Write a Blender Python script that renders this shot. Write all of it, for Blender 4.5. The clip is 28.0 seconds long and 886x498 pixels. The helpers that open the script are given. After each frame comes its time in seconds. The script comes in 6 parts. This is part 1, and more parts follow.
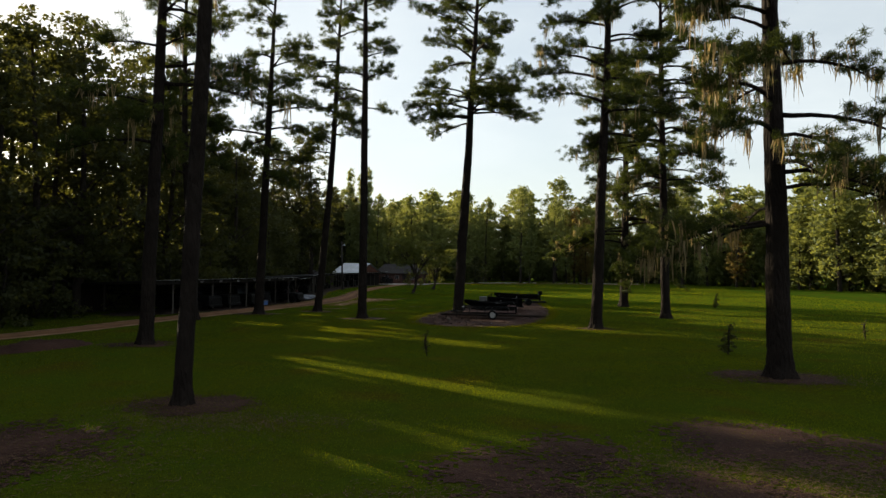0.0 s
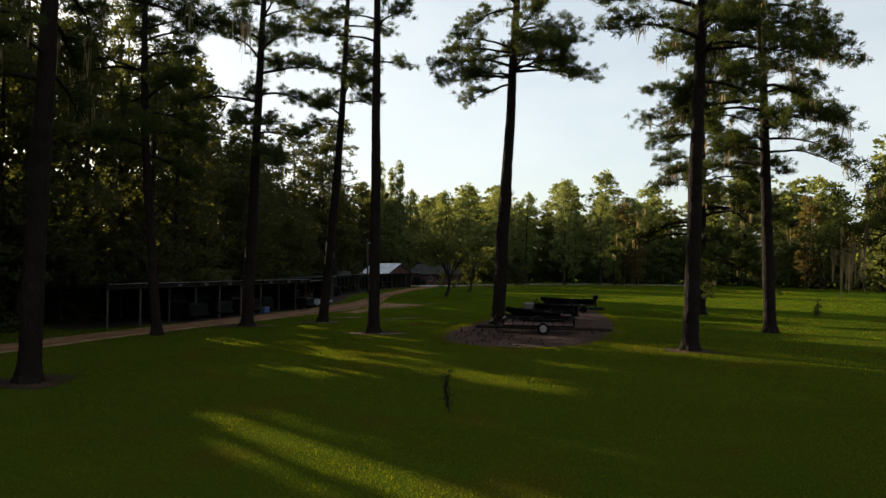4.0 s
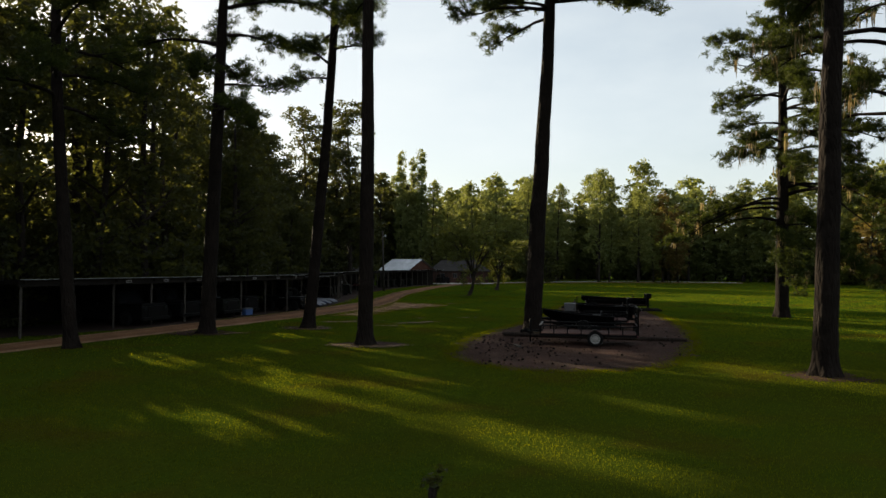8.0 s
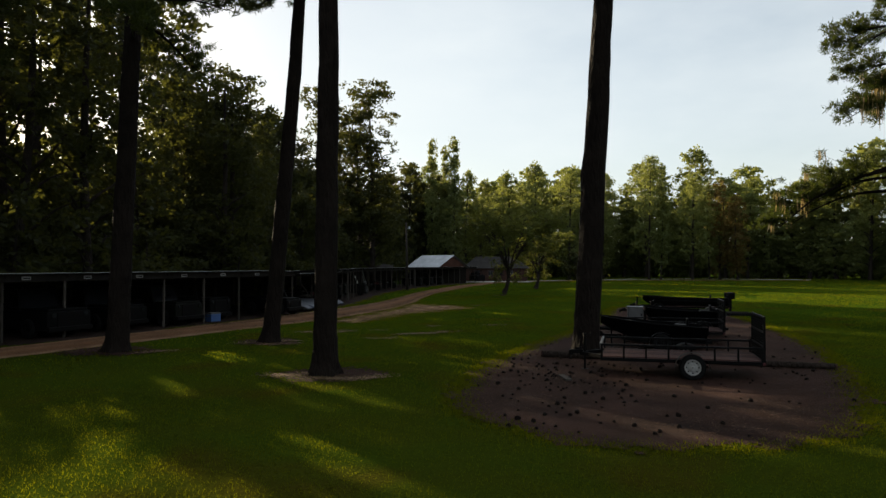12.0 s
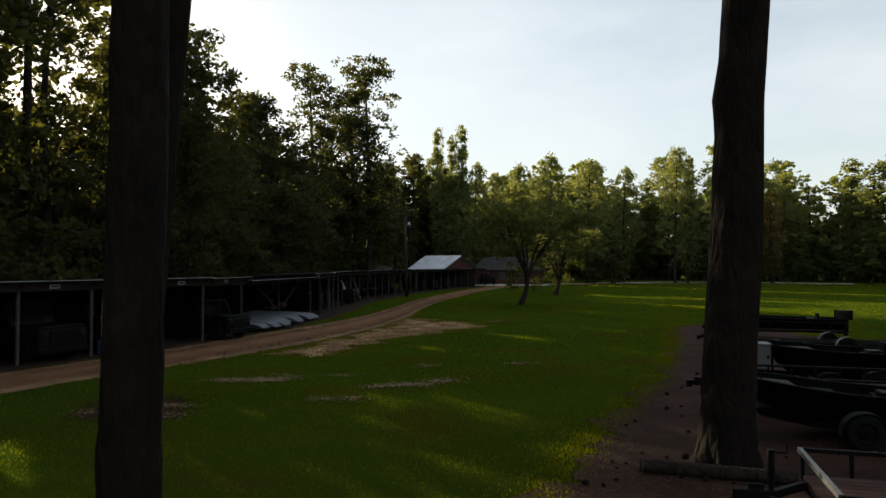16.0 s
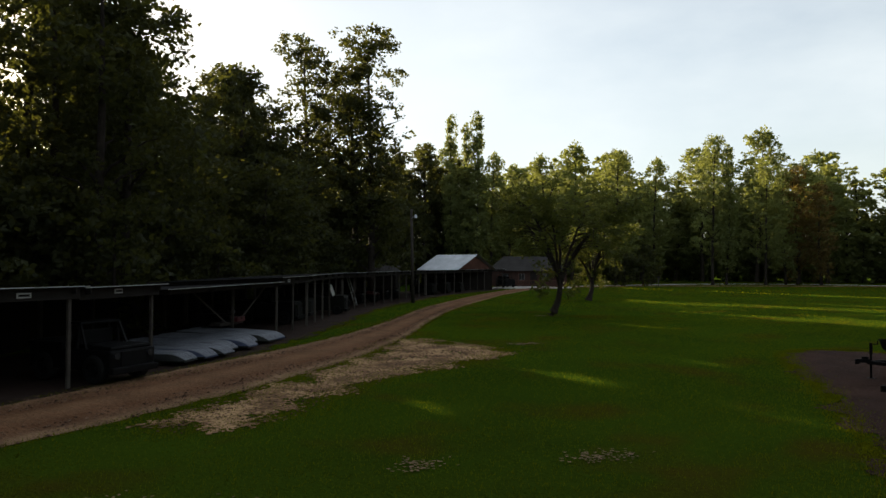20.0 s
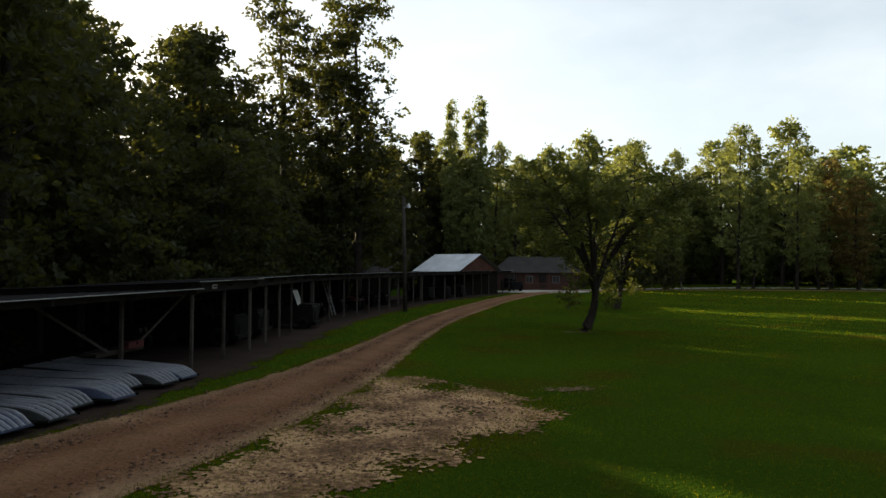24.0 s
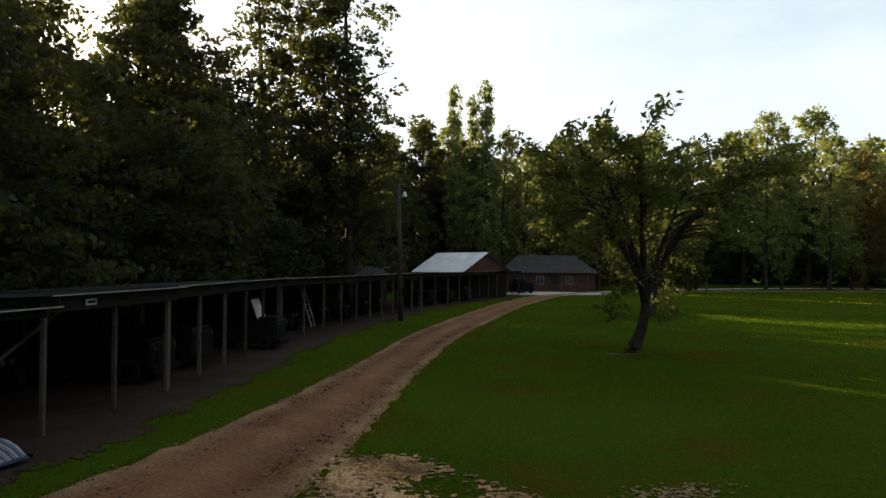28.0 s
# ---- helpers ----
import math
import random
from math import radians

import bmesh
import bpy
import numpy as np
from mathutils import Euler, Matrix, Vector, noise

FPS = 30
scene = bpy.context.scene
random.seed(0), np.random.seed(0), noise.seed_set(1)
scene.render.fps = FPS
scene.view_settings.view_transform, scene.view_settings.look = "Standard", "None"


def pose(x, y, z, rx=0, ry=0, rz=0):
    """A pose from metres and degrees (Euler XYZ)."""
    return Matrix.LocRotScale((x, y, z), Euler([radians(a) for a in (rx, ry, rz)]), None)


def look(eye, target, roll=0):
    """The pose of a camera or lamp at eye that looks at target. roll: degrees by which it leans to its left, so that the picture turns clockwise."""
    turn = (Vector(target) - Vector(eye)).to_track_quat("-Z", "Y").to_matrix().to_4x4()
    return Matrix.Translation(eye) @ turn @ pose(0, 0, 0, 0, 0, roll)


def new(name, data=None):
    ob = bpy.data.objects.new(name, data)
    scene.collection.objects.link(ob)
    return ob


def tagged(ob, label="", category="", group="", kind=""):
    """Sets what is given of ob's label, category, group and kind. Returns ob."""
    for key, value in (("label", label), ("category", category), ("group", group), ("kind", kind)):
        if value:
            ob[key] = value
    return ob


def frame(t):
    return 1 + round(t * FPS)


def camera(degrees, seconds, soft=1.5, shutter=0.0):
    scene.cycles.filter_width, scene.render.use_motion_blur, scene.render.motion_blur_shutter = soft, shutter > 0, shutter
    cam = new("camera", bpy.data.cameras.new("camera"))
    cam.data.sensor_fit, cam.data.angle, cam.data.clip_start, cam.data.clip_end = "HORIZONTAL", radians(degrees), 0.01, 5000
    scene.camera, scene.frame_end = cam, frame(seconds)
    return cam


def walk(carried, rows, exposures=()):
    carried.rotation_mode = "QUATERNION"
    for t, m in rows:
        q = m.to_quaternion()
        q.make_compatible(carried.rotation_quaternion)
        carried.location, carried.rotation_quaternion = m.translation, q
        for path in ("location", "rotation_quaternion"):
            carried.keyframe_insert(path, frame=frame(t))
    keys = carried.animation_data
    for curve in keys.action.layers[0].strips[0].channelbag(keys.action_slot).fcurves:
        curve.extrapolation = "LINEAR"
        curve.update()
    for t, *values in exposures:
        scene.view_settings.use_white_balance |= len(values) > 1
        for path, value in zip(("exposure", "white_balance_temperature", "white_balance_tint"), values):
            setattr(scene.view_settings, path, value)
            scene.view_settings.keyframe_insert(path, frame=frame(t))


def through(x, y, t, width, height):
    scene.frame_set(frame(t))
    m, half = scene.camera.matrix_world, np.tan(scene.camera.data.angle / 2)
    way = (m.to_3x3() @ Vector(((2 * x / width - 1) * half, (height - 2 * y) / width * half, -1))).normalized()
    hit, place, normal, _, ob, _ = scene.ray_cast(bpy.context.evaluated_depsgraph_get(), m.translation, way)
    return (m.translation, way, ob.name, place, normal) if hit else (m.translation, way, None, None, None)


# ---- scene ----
cam = camera(63.9, 28.0)
PATH = [
    (0, (0.392, 0.776, 3.573), (0.38, 2.775, 3.624), 0.6),
    (0.5, (0.496, 2.292, 3.576), (0.454, 4.291, 3.625), 0.8),
    (1, (0.487, 3.742, 3.562), (0.41, 5.739, 3.613), 0.6),
    (1.5, (0.492, 5.227, 3.544), (0.386, 7.224, 3.597), 0.5),
    (2, (0.52, 6.612, 3.516), (0.41, 8.609, 3.568), 0.6),
    (2.5, (0.549, 7.967, 3.509), (0.439, 9.963, 3.561), 0.5),
    (3, (0.547, 9.387, 3.497), (0.436, 11.383, 3.549), 0.4),
    (3.5, (0.502, 10.774, 3.495), (0.389, 12.771, 3.547), 0.5),
    (5.5, (0.444, 15.575, 3.54), (0.302, 17.57, 3.589), 0.1),
    (6, (0.36, 16.849, 3.477), (0.215, 18.843, 3.525), 0.3),
    (6.5, (0.359, 18.27, 3.467), (0.187, 20.262, 3.517), -0.1),
    (7, (0.375, 19.541, 3.365), (0.181, 21.531, 3.414), -0.1),
    (7.5, (0.418, 20.683, 3.251), (0.225, 22.674, 3.298), 0.0),
    (8, (0.398, 21.868, 3.117), (0.201, 23.858, 3.164), 0.3),
    (8.5, (0.477, 23.117, 2.983), (0.262, 25.105, 3.03), 0.2),
    (9, (0.544, 24.358, 2.855), (0.324, 26.345, 2.901), 0.2),
    (9.5, (0.548, 25.588, 2.747), (0.319, 27.574, 2.794), 0.3),
    (10, (0.554, 26.855, 2.711), (0.3, 28.838, 2.757), 0.3),
    (10.5, (0.557, 28.142, 2.718), (0.282, 30.122, 2.763), 0.2),
    (11, (0.507, 29.471, 2.731), (0.223, 31.45, 2.775), 0.2),
    (11.5, (0.435, 30.829, 2.729), (0.148, 32.808, 2.774), 0.0),
    (12, (0.309, 32.188, 2.759), (0.0, 34.164, 2.803), 0.0),
    (12.5, (0.139, 33.547, 2.819), (-0.186, 35.52, 2.862), 0.2),
    (14.5, (-0.597, 38.914, 2.916), (-0.927, 40.886, 2.962), 0.1),
    (15, (-0.759, 40.318, 2.955), (-1.09, 42.289, 3.0), 0.0),
    (15.5, (-0.952, 41.683, 2.971), (-1.283, 43.655, 3.015), 0.0),
    (16, (-1.175, 42.973, 2.983), (-1.505, 44.945, 3.026), 0.2),
    (16.5, (-1.36, 44.176, 2.985), (-1.691, 46.148, 3.03), 0.2),
    (17, (-1.48, 45.339, 3.014), (-1.813, 47.311, 3.058), 0.1),
    (17.5, (-1.589, 46.43, 3.07), (-1.922, 48.401, 3.114), 0.2),
    (18, (-1.742, 47.723, 3.09), (-2.094, 49.691, 3.132), 0.2),
    (18.5, (-1.956, 49.013, 3.116), (-2.323, 50.978, 3.157), 0.3),
    (19, (-2.198, 50.354, 3.102), (-2.57, 52.319, 3.142), 0.4),
    (19.5, (-2.463, 51.712, 3.043), (-2.836, 53.677, 3.085), 0.3),
    (20, (-2.716, 53.105, 3.003), (-3.087, 55.069, 3.046), 0.2),
    (20.5, (-2.965, 54.475, 3.022), (-3.336, 56.44, 3.063), 0.3),
    (21, (-3.29, 55.932, 2.983), (-3.66, 57.897, 3.026), 0.3),
    (21.5, (-3.541, 57.278, 2.957), (-3.909, 59.244, 3.001), 0.4),
    (23.5, (-4.383, 61.81, 2.933), (-4.751, 63.775, 2.979), 0.4),
    (24, (-4.571, 62.85, 2.924), (-4.939, 64.816, 2.971), 0.4),
    (24.5, (-4.779, 63.869, 2.923), (-5.147, 65.834, 2.97), 0.4),
    (25, (-4.943, 64.899, 2.924), (-5.31, 66.864, 2.974), 0.2),
    (25.5, (-5.113, 65.883, 2.91), (-5.482, 67.848, 2.961), 0.3),
    (26, (-5.268, 66.855, 2.919), (-5.638, 68.819, 2.972), 0.2),
    (26.5, (-5.408, 67.804, 2.936), (-5.779, 69.768, 2.989), 0.1),
    (27, (-5.548, 68.702, 2.956), (-5.919, 70.667, 3.006), 0.3),
    (27.5, (-5.726, 69.503, 2.979), (-6.102, 71.467, 3.03), 0.1),
    (28, (-5.963, 70.198, 3.003), (-6.338, 72.162, 3.047), 0.3),
]
walk(cam, [(t, look(eye, target, roll)) for t, eye, target, roll in PATH],
     exposures=((0, 1.32), (6, 1.26), (12, 1.22), (16, 1.26), (20, 1.34), (24, 1.46), (28, 1.57)))

# ---- world, sun, exposure ----
SUN_LEFT, SUN_UP = 46.0, 15.5          # degrees left of +y, degrees above the horizon
SUN_DIR = Vector((-math.sin(radians(SUN_LEFT)) * math.cos(radians(SUN_UP)), math.cos(radians(SUN_LEFT)) * math.cos(radians(SUN_UP)), math.sin(radians(SUN_UP))))
world = bpy.data.worlds.new("evening_sky")
scene.world = world
world.use_nodes = True
wn = world.node_tree.nodes
sky = wn.new("ShaderNodeTexSky")
sky.sky_type = "NISHITA"
sky.sun_disc = False
sky.sun_elevation = radians(SUN_UP)
sky.sun_rotation = radians(-SUN_LEFT)
sky.air_density, sky.dust_density, sky.ozone_density = 1.0, 1.0, 0.9
wl = world.node_tree.links
# thin high cloud veils the sky
wco, wmap, cloud, veil, cmix = (wn.new(k) for k in ("ShaderNodeTexCoord", "ShaderNodeMapping", "ShaderNodeTexNoise", "ShaderNodeMapRange", "ShaderNodeMix"))
wmap.inputs["Scale"].default_value = (1.0, 1.0, 2.6)
cloud.inputs["Scale"].default_value, cloud.inputs["Detail"].default_value, cloud.inputs["Roughness"].default_value = 1.7, 7.0, 0.55
veil.inputs["From Min"].default_value, veil.inputs["From Max"].default_value = 0.30, 0.75
veil.inputs["To Min"].default_value, veil.inputs["To Max"].default_value = 0.26, 0.80
cmix.data_type = "RGBA"
cmix.inputs["B"].default_value = (7.1, 7.55, 7.6, 1)
wl.new(wco.outputs["Generated"], wmap.inputs["Vector"])
wl.new(wmap.outputs["Vector"], cloud.inputs["Vector"])
wl.new(cloud.outputs["Fac"], veil.inputs["Value"])
wl.new(veil.outputs["Result"], cmix.inputs["Factor"])
wl.new(sky.outputs["Color"], cmix.inputs["A"])
wn["Background"].inputs["Strength"].default_value = 0.057
wl.new(cmix.outputs["Result"], wn["Background"].inputs["Color"])
sun_data = bpy.data.lights.new("sun", "SUN")
sun_data.energy, sun_data.angle, sun_data.color = 5.0, radians(0.6), (1.0, 0.84, 0.56)
sun = new("sun", sun_data)
sun.matrix_world = look(SUN_DIR * 100, (0, 0, 0))


# ---- materials ----
def mat(name, base, rough=0.8, var=None, scale=4.0, fine=40.0, bump=0.3, metal=0.0, spread=0.35, island=False, obvar=False, dist=0.02):
    """A surface with two scales of colour change and a fine relief."""
    m = bpy.data.materials.new(name)
    m.use_nodes = True
    nt = m.node_tree
    n, l = nt.nodes, nt.links
    b = n["Principled BSDF"]
    b.inputs["Roughness"].default_value, b.inputs["Metallic"].default_value = rough, metal
    b.inputs["Specular IOR Level"].default_value = 0.06 if rough >= 0.8 else 0.4
    var = var or tuple(c * (1 - spread) for c in base)
    co = n.new("ShaderNodeTexCoord")
    big, small = n.new("ShaderNodeTexNoise"), n.new("ShaderNodeTexNoise")
    big.inputs["Scale"].default_value, small.inputs["Scale"].default_value = scale, fine
    big.inputs["Detail"].default_value, small.inputs["Detail"].default_value = 5.0, 6.0
    for t in (big, small):
        l.new(co.outputs["Object"], t.inputs["Vector"])
    add = n.new("ShaderNodeMath")
    add.operation = "MULTIPLY_ADD"
    add.inputs[1].default_value = 0.45
    l.new(small.outputs["Fac"], add.inputs[0])
    sub = n.new("ShaderNodeMath")
    sub.operation = "MULTIPLY"
    sub.inputs[1].default_value = 0.6
    l.new(big.outputs["Fac"], sub.inputs[0])
    l.new(sub.outputs[0], add.inputs[2])
    last = add.outputs[0]
    if island or obvar:
        src = n.new("ShaderNodeNewGeometry" if island else "ShaderNodeObjectInfo")
        rnd = n.new("ShaderNodeMath")
        rnd.operation = "MULTIPLY_ADD"
        rnd.inputs[1].default_value = 0.45
        l.new(src.outputs["Random Per Island" if island else "Random"], rnd.inputs[0])
        sh = n.new("ShaderNodeMath")
        sh.operation = "SUBTRACT"
        sh.inputs[1].default_value = 0.22
        l.new(last, sh.inputs[0])
        l.new(sh.outputs[0], rnd.inputs[2])
        last = rnd.outputs[0]
    ramp = n.new("ShaderNodeValToRGB")
    ramp.color_ramp.elements[0].position, ramp.color_ramp.elements[1].position = 0.34, 0.68
    ramp.color_ramp.elements[0].color, ramp.color_ramp.elements[1].color = (*var, 1), (*base, 1)
    l.new(last, ramp.inputs["Fac"])
    l.new(ramp.outputs["Color"], b.inputs["Base Color"])
    if bump:
        bp = n.new("ShaderNodeBump")
        bp.inputs["Strength"].default_value, bp.inputs["Distance"].default_value = bump, dist
        l.new(small.outputs["Fac"], bp.inputs["Height"])
        l.new(bp.outputs["Normal"], b.inputs["Normal"])
    return m


def leaf_mat(name, base, var, through):
    """Thin leaves: part of the light goes through them; each leaf and each tree has its own tone."""
    m = mat(name, base, 0.55, var, 0.35, 3.0, 0.0, island=True)
    n, l = m.node_tree.nodes, m.node_tree.links
    b, out = n["Principled BSDF"], n["Material Output"]
    b.inputs["Specular IOR Level"].default_value = 0.08
    tr, mix = n.new("ShaderNodeBsdfTranslucent"), n.new("ShaderNodeMixShader")
    tr.inputs["Color"].default_value = (*through, 1)
    mix.inputs["Fac"].default_value = 0.4
    l.new(b.outputs[0], mix.inputs[1])
    l.new(tr.outputs[0], mix.inputs[2])
    l.new(mix.outputs[0], out.inputs["Surface"])
    return m


def bark_mat(name, light, dark, plate):
    m = mat(name, light, 0.9, dark, 2.0, 30.0, 0.0)
    n, l = m.node_tree.nodes, m.node_tree.links
    co, mp = n.new("ShaderNodeTexCoord"), n.new("ShaderNodeMapping")
    mp.inputs["Scale"].default_value = (1.0, 1.0, 0.28)
    l.new(co.outputs["Object"], mp.inputs["Vector"])
    vo, no = n.new("ShaderNodeTexVoronoi"), n.new("ShaderNodeTexNoise")
    vo.feature = "DISTANCE_TO_EDGE"
    vo.inputs["Scale"].default_value, no.inputs["Scale"].default_value = plate, plate * 3
    no.inputs["Detail"].default_value = 8
    l.new(mp.outputs[0], vo.inputs["Vector"])
    l.new(mp.outputs[0], no.inputs["Vector"])
    mul = n.new("ShaderNodeMath")
    mul.operation = "MULTIPLY_ADD"
    mul.inputs[1].default_value = 2.2
    l.new(vo.outputs["Distance"], mul.inputs[0])
    l.new(no.outputs["Fac"], mul.inputs[2])
    bp = n.new("ShaderNodeBump")
    bp.inputs["Strength"].default_value, bp.inputs["Distance"].default_value = 1.0, 0.05
    l.new(mul.outputs[0], bp.inputs["Height"])
    l.new(bp.outputs["Normal"], n["Principled BSDF"].inputs["Normal"])
    return m


M = {}
M["lawn"] = mat("lawn", (0.038, 0.070, 0.0055), 0.95, (0.022, 0.042, 0.004), 0.16, 14.0, 1.0, dist=0.09)
ln_, ll_ = M["lawn"].node_tree.nodes, M["lawn"].node_tree.links
straw, sramp, smix = ln_.new("ShaderNodeTexNoise"), ln_.new("ShaderNodeMapRange"), ln_.new("ShaderNodeMix")
straw.inputs["Scale"].default_value, straw.inputs["Detail"].default_value = 0.33, 7.0
sramp.inputs["From Min"].default_value, sramp.inputs["From Max"].default_value = 0.54, 0.68
smix.data_type = "RGBA"
smix.inputs["B"].default_value = (0.048, 0.044, 0.006, 1)
ll_.new(ln_["Texture Coordinate"].outputs["Object"], straw.inputs["Vector"])
ll_.new(straw.outputs["Fac"], sramp.inputs["Value"])
ll_.new(sramp.outputs["Result"], smix.inputs["Factor"])
ll_.new(ln_["Color Ramp"].outputs["Color"], smix.inputs["A"])
ll_.new(smix.outputs["Result"], ln_["Principled BSDF"].inputs["Base Color"])
dry_sep, dry_y, dry_n, dry_mul, dry_mix = (ln_.new(k) for k in ("ShaderNodeSeparateXYZ", "ShaderNodeMapRange", "ShaderNodeTexNoise", "ShaderNodeMath", "ShaderNodeMix"))
dry_y.inputs["From Min"].default_value, dry_y.inputs["From Max"].default_value = 72.0, 44.0
dry_n.inputs["Scale"].default_value, dry_n.inputs["Detail"].default_value = 0.6, 5.0
dry_mul.operation, dry_mix.data_type = "MULTIPLY", "RGBA"
dry_y.inputs["To Max"].default_value = 0.75
dry_mix.inputs["B"].default_value = (0.058, 0.052, 0.006, 1)
ll_.new(ln_["Texture Coordinate"].outputs["Object"], dry_sep.inputs["Vector"])
ll_.new(ln_["Texture Coordinate"].outputs["Object"], dry_n.inputs["Vector"])
ll_.new(dry_sep.outputs["Y"], dry_y.inputs["Value"])
ll_.new(dry_y.outputs["Result"], dry_mul.inputs[0])
ll_.new(dry_n.outputs["Fac"], dry_mul.inputs[1])
ll_.new(dry_mul.outputs[0], dry_mix.inputs["Factor"])
ll_.new(smix.outputs["Result"], dry_mix.inputs["A"])
ll_.new(dry_mix.outputs["Result"], ln_["Principled BSDF"].inputs["Base Color"])
M["grass"] = leaf_mat("grass_blade", (0.034, 0.050, 0.004), (0.026, 0.040, 0.0032), (0.235, 0.235, 0.005))
for k in ("lawn", "grass"):
    M[k].node_tree.nodes["Principled BSDF"].inputs["Specular IOR Level"].default_value = 0.0
M["grass"].node_tree.nodes["Mix Shader"].inputs["Fac"].default_value = 0.42
M["sand"] = mat("sandy_road", (1.0, 0.96, 0.92), 0.95, (0.45, 0.41, 0.38), 0.9, 13.0, 1.0, dist=0.09)
rn, rl = M["sand"].node_tree.nodes, M["sand"].node_tree.links
uvn, sep, cen, absn, wob, rmix, rrmp = (rn.new(k) for k in ("ShaderNodeUVMap", "ShaderNodeSeparateXYZ", "ShaderNodeMath", "ShaderNodeMath", "ShaderNodeMath", "ShaderNodeMix", "ShaderNodeValToRGB"))
uvn.uv_map = "across"
cen.operation, cen.inputs[1].default_value = "SUBTRACT", 0.5
absn.operation = "ABSOLUTE"
wob.operation, wob.inputs[1].default_value = "MULTIPLY_ADD", 0.22
rl.new(uvn.outputs["UV"], sep.inputs["Vector"])
rl.new(sep.outputs["X"], cen.inputs[0])
rl.new(cen.outputs[0], absn.inputs[0])
rl.new(rn["Noise Texture"].outputs["Fac"], wob.inputs[0])
rl.new(absn.outputs[0], wob.inputs[2])
# worn tracks darker and redder, loose pale sand between and at the edges
for pos, col in ((0.16, (0.218, 0.125, 0.070, 1)), (0.30, (0.178, 0.091, 0.049, 1)), (0.44, (0.185, 0.102, 0.058, 1)), (0.57, (0.28, 0.182, 0.108, 1))):
    e = rrmp.color_ramp.elements.new(pos)
    e.color = col
rrmp.color_ramp.elements.remove(rrmp.color_ramp.elements[0])
rrmp.color_ramp.elements.remove(rrmp.color_ramp.elements[-1])
rmix.data_type, rmix.blend_type = "RGBA", "MULTIPLY"
rmix.inputs["Factor"].default_value = 0.95
rl.new(wob.outputs[0], rrmp.inputs["Fac"])
rl.new(rrmp.outputs["Color"], rmix.inputs["A"])
rl.new(rn["Color Ramp"].outputs["Color"], rmix.inputs["B"])
rl.new(rmix.outputs["Result"], rn["Principled BSDF"].inputs["Base Color"])
M["bare"] = mat("bare_sand", (0.33, 0.215, 0.12), 0.95, (0.10, 0.062, 0.032), 0.9, 11.0, 0.7, dist=0.03)
br = M["bare"].node_tree.nodes["Color Ramp"].color_ramp
br.elements[0].position, br.elements[1].position = 0.38, 0.62
br.elements[0].color, br.elements[1].color = (0.065, 0.040, 0.020, 1), (0.41, 0.262, 0.135, 1)
mid_stop = br.elements.new(0.49)
mid_stop.color = (0.17, 0.098, 0.050, 1)
M["mulch"] = mat("pine_straw", (0.063, 0.033, 0.025), 0.95, (0.016, 0.009, 0.007), 0.55, 30.0, 1.0, dist=0.05)
M["pine_bark"] = bark_mat("pine_bark", (0.020, 0.015, 0.0125), (0.008, 0.006, 0.005), 7.0)
M["bark"] = bark_mat("grey_bark", (0.042, 0.034, 0.028), (0.020, 0.016, 0.014), 11.0)
M["needle"] = leaf_mat("pine_needle", (0.024, 0.034, 0.009), (0.012, 0.018, 0.006), (0.075, 0.092, 0.012))
M["moss"] = leaf_mat("hanging_moss", (0.20, 0.155, 0.085), (0.11, 0.085, 0.05), (0.34, 0.25, 0.11))
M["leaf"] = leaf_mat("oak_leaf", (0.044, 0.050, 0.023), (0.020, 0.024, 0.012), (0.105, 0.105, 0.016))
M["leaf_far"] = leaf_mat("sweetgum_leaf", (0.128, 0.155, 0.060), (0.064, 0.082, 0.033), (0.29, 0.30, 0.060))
M["leaf_rusty"] = leaf_mat("rusty_leaf", (0.120, 0.085, 0.030), (0.050, 0.040, 0.016), (0.22, 0.16, 0.035))
M["leaf_orch"] = leaf_mat("orchard_leaf", (0.062, 0.080, 0.022), (0.030, 0.042, 0.013), (0.155, 0.16, 0.024))
M["post"] = mat("weathered_post", (0.075, 0.066, 0.058), 0.85, (0.036, 0.031, 0.027), 3.0, 45.0, 0.4, obvar=True)
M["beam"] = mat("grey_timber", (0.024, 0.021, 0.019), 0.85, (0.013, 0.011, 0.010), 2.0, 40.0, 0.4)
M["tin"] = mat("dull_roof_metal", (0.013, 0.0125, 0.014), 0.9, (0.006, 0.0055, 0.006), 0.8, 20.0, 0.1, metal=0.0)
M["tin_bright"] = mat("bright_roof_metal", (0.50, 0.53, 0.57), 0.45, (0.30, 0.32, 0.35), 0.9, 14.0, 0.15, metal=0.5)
M["shingle"] = mat("dark_shingle", (0.055, 0.051, 0.050), 0.85, (0.03, 0.028, 0.027), 1.0, 30.0, 0.4)
M["redwood"] = mat("red_brown_boards", (0.10, 0.047, 0.034), 0.8, (0.052, 0.026, 0.020), 1.5, 25.0, 0.3)
# darker than the red-brown boards: tree shade is mixed into this wall colour
M["shaded_wall"] = mat("shaded_brown_wall", (0.058, 0.033, 0.027), 0.85, (0.030, 0.018, 0.015), 1.5, 25.0, 0.3)
# very dark boards; on the barn's lower walls the colour stands for shade
M["dark_shade_board"] = mat("dark_shade_boards", (0.014, 0.011, 0.009), 0.9, (0.007, 0.006, 0.005), 1.5, 25.0, 0.3)
M["black"] = mat("black_paint", (0.0038, 0.0038, 0.0042), 0.55, (0.002, 0.002, 0.0024), 2.0, 40.0, 0.08)
M["steel"] = mat("dark_steel", (0.0065, 0.0062, 0.0065), 0.6, (0.004, 0.0036, 0.0036), 3.0, 40.0, 0.1, metal=0.1)
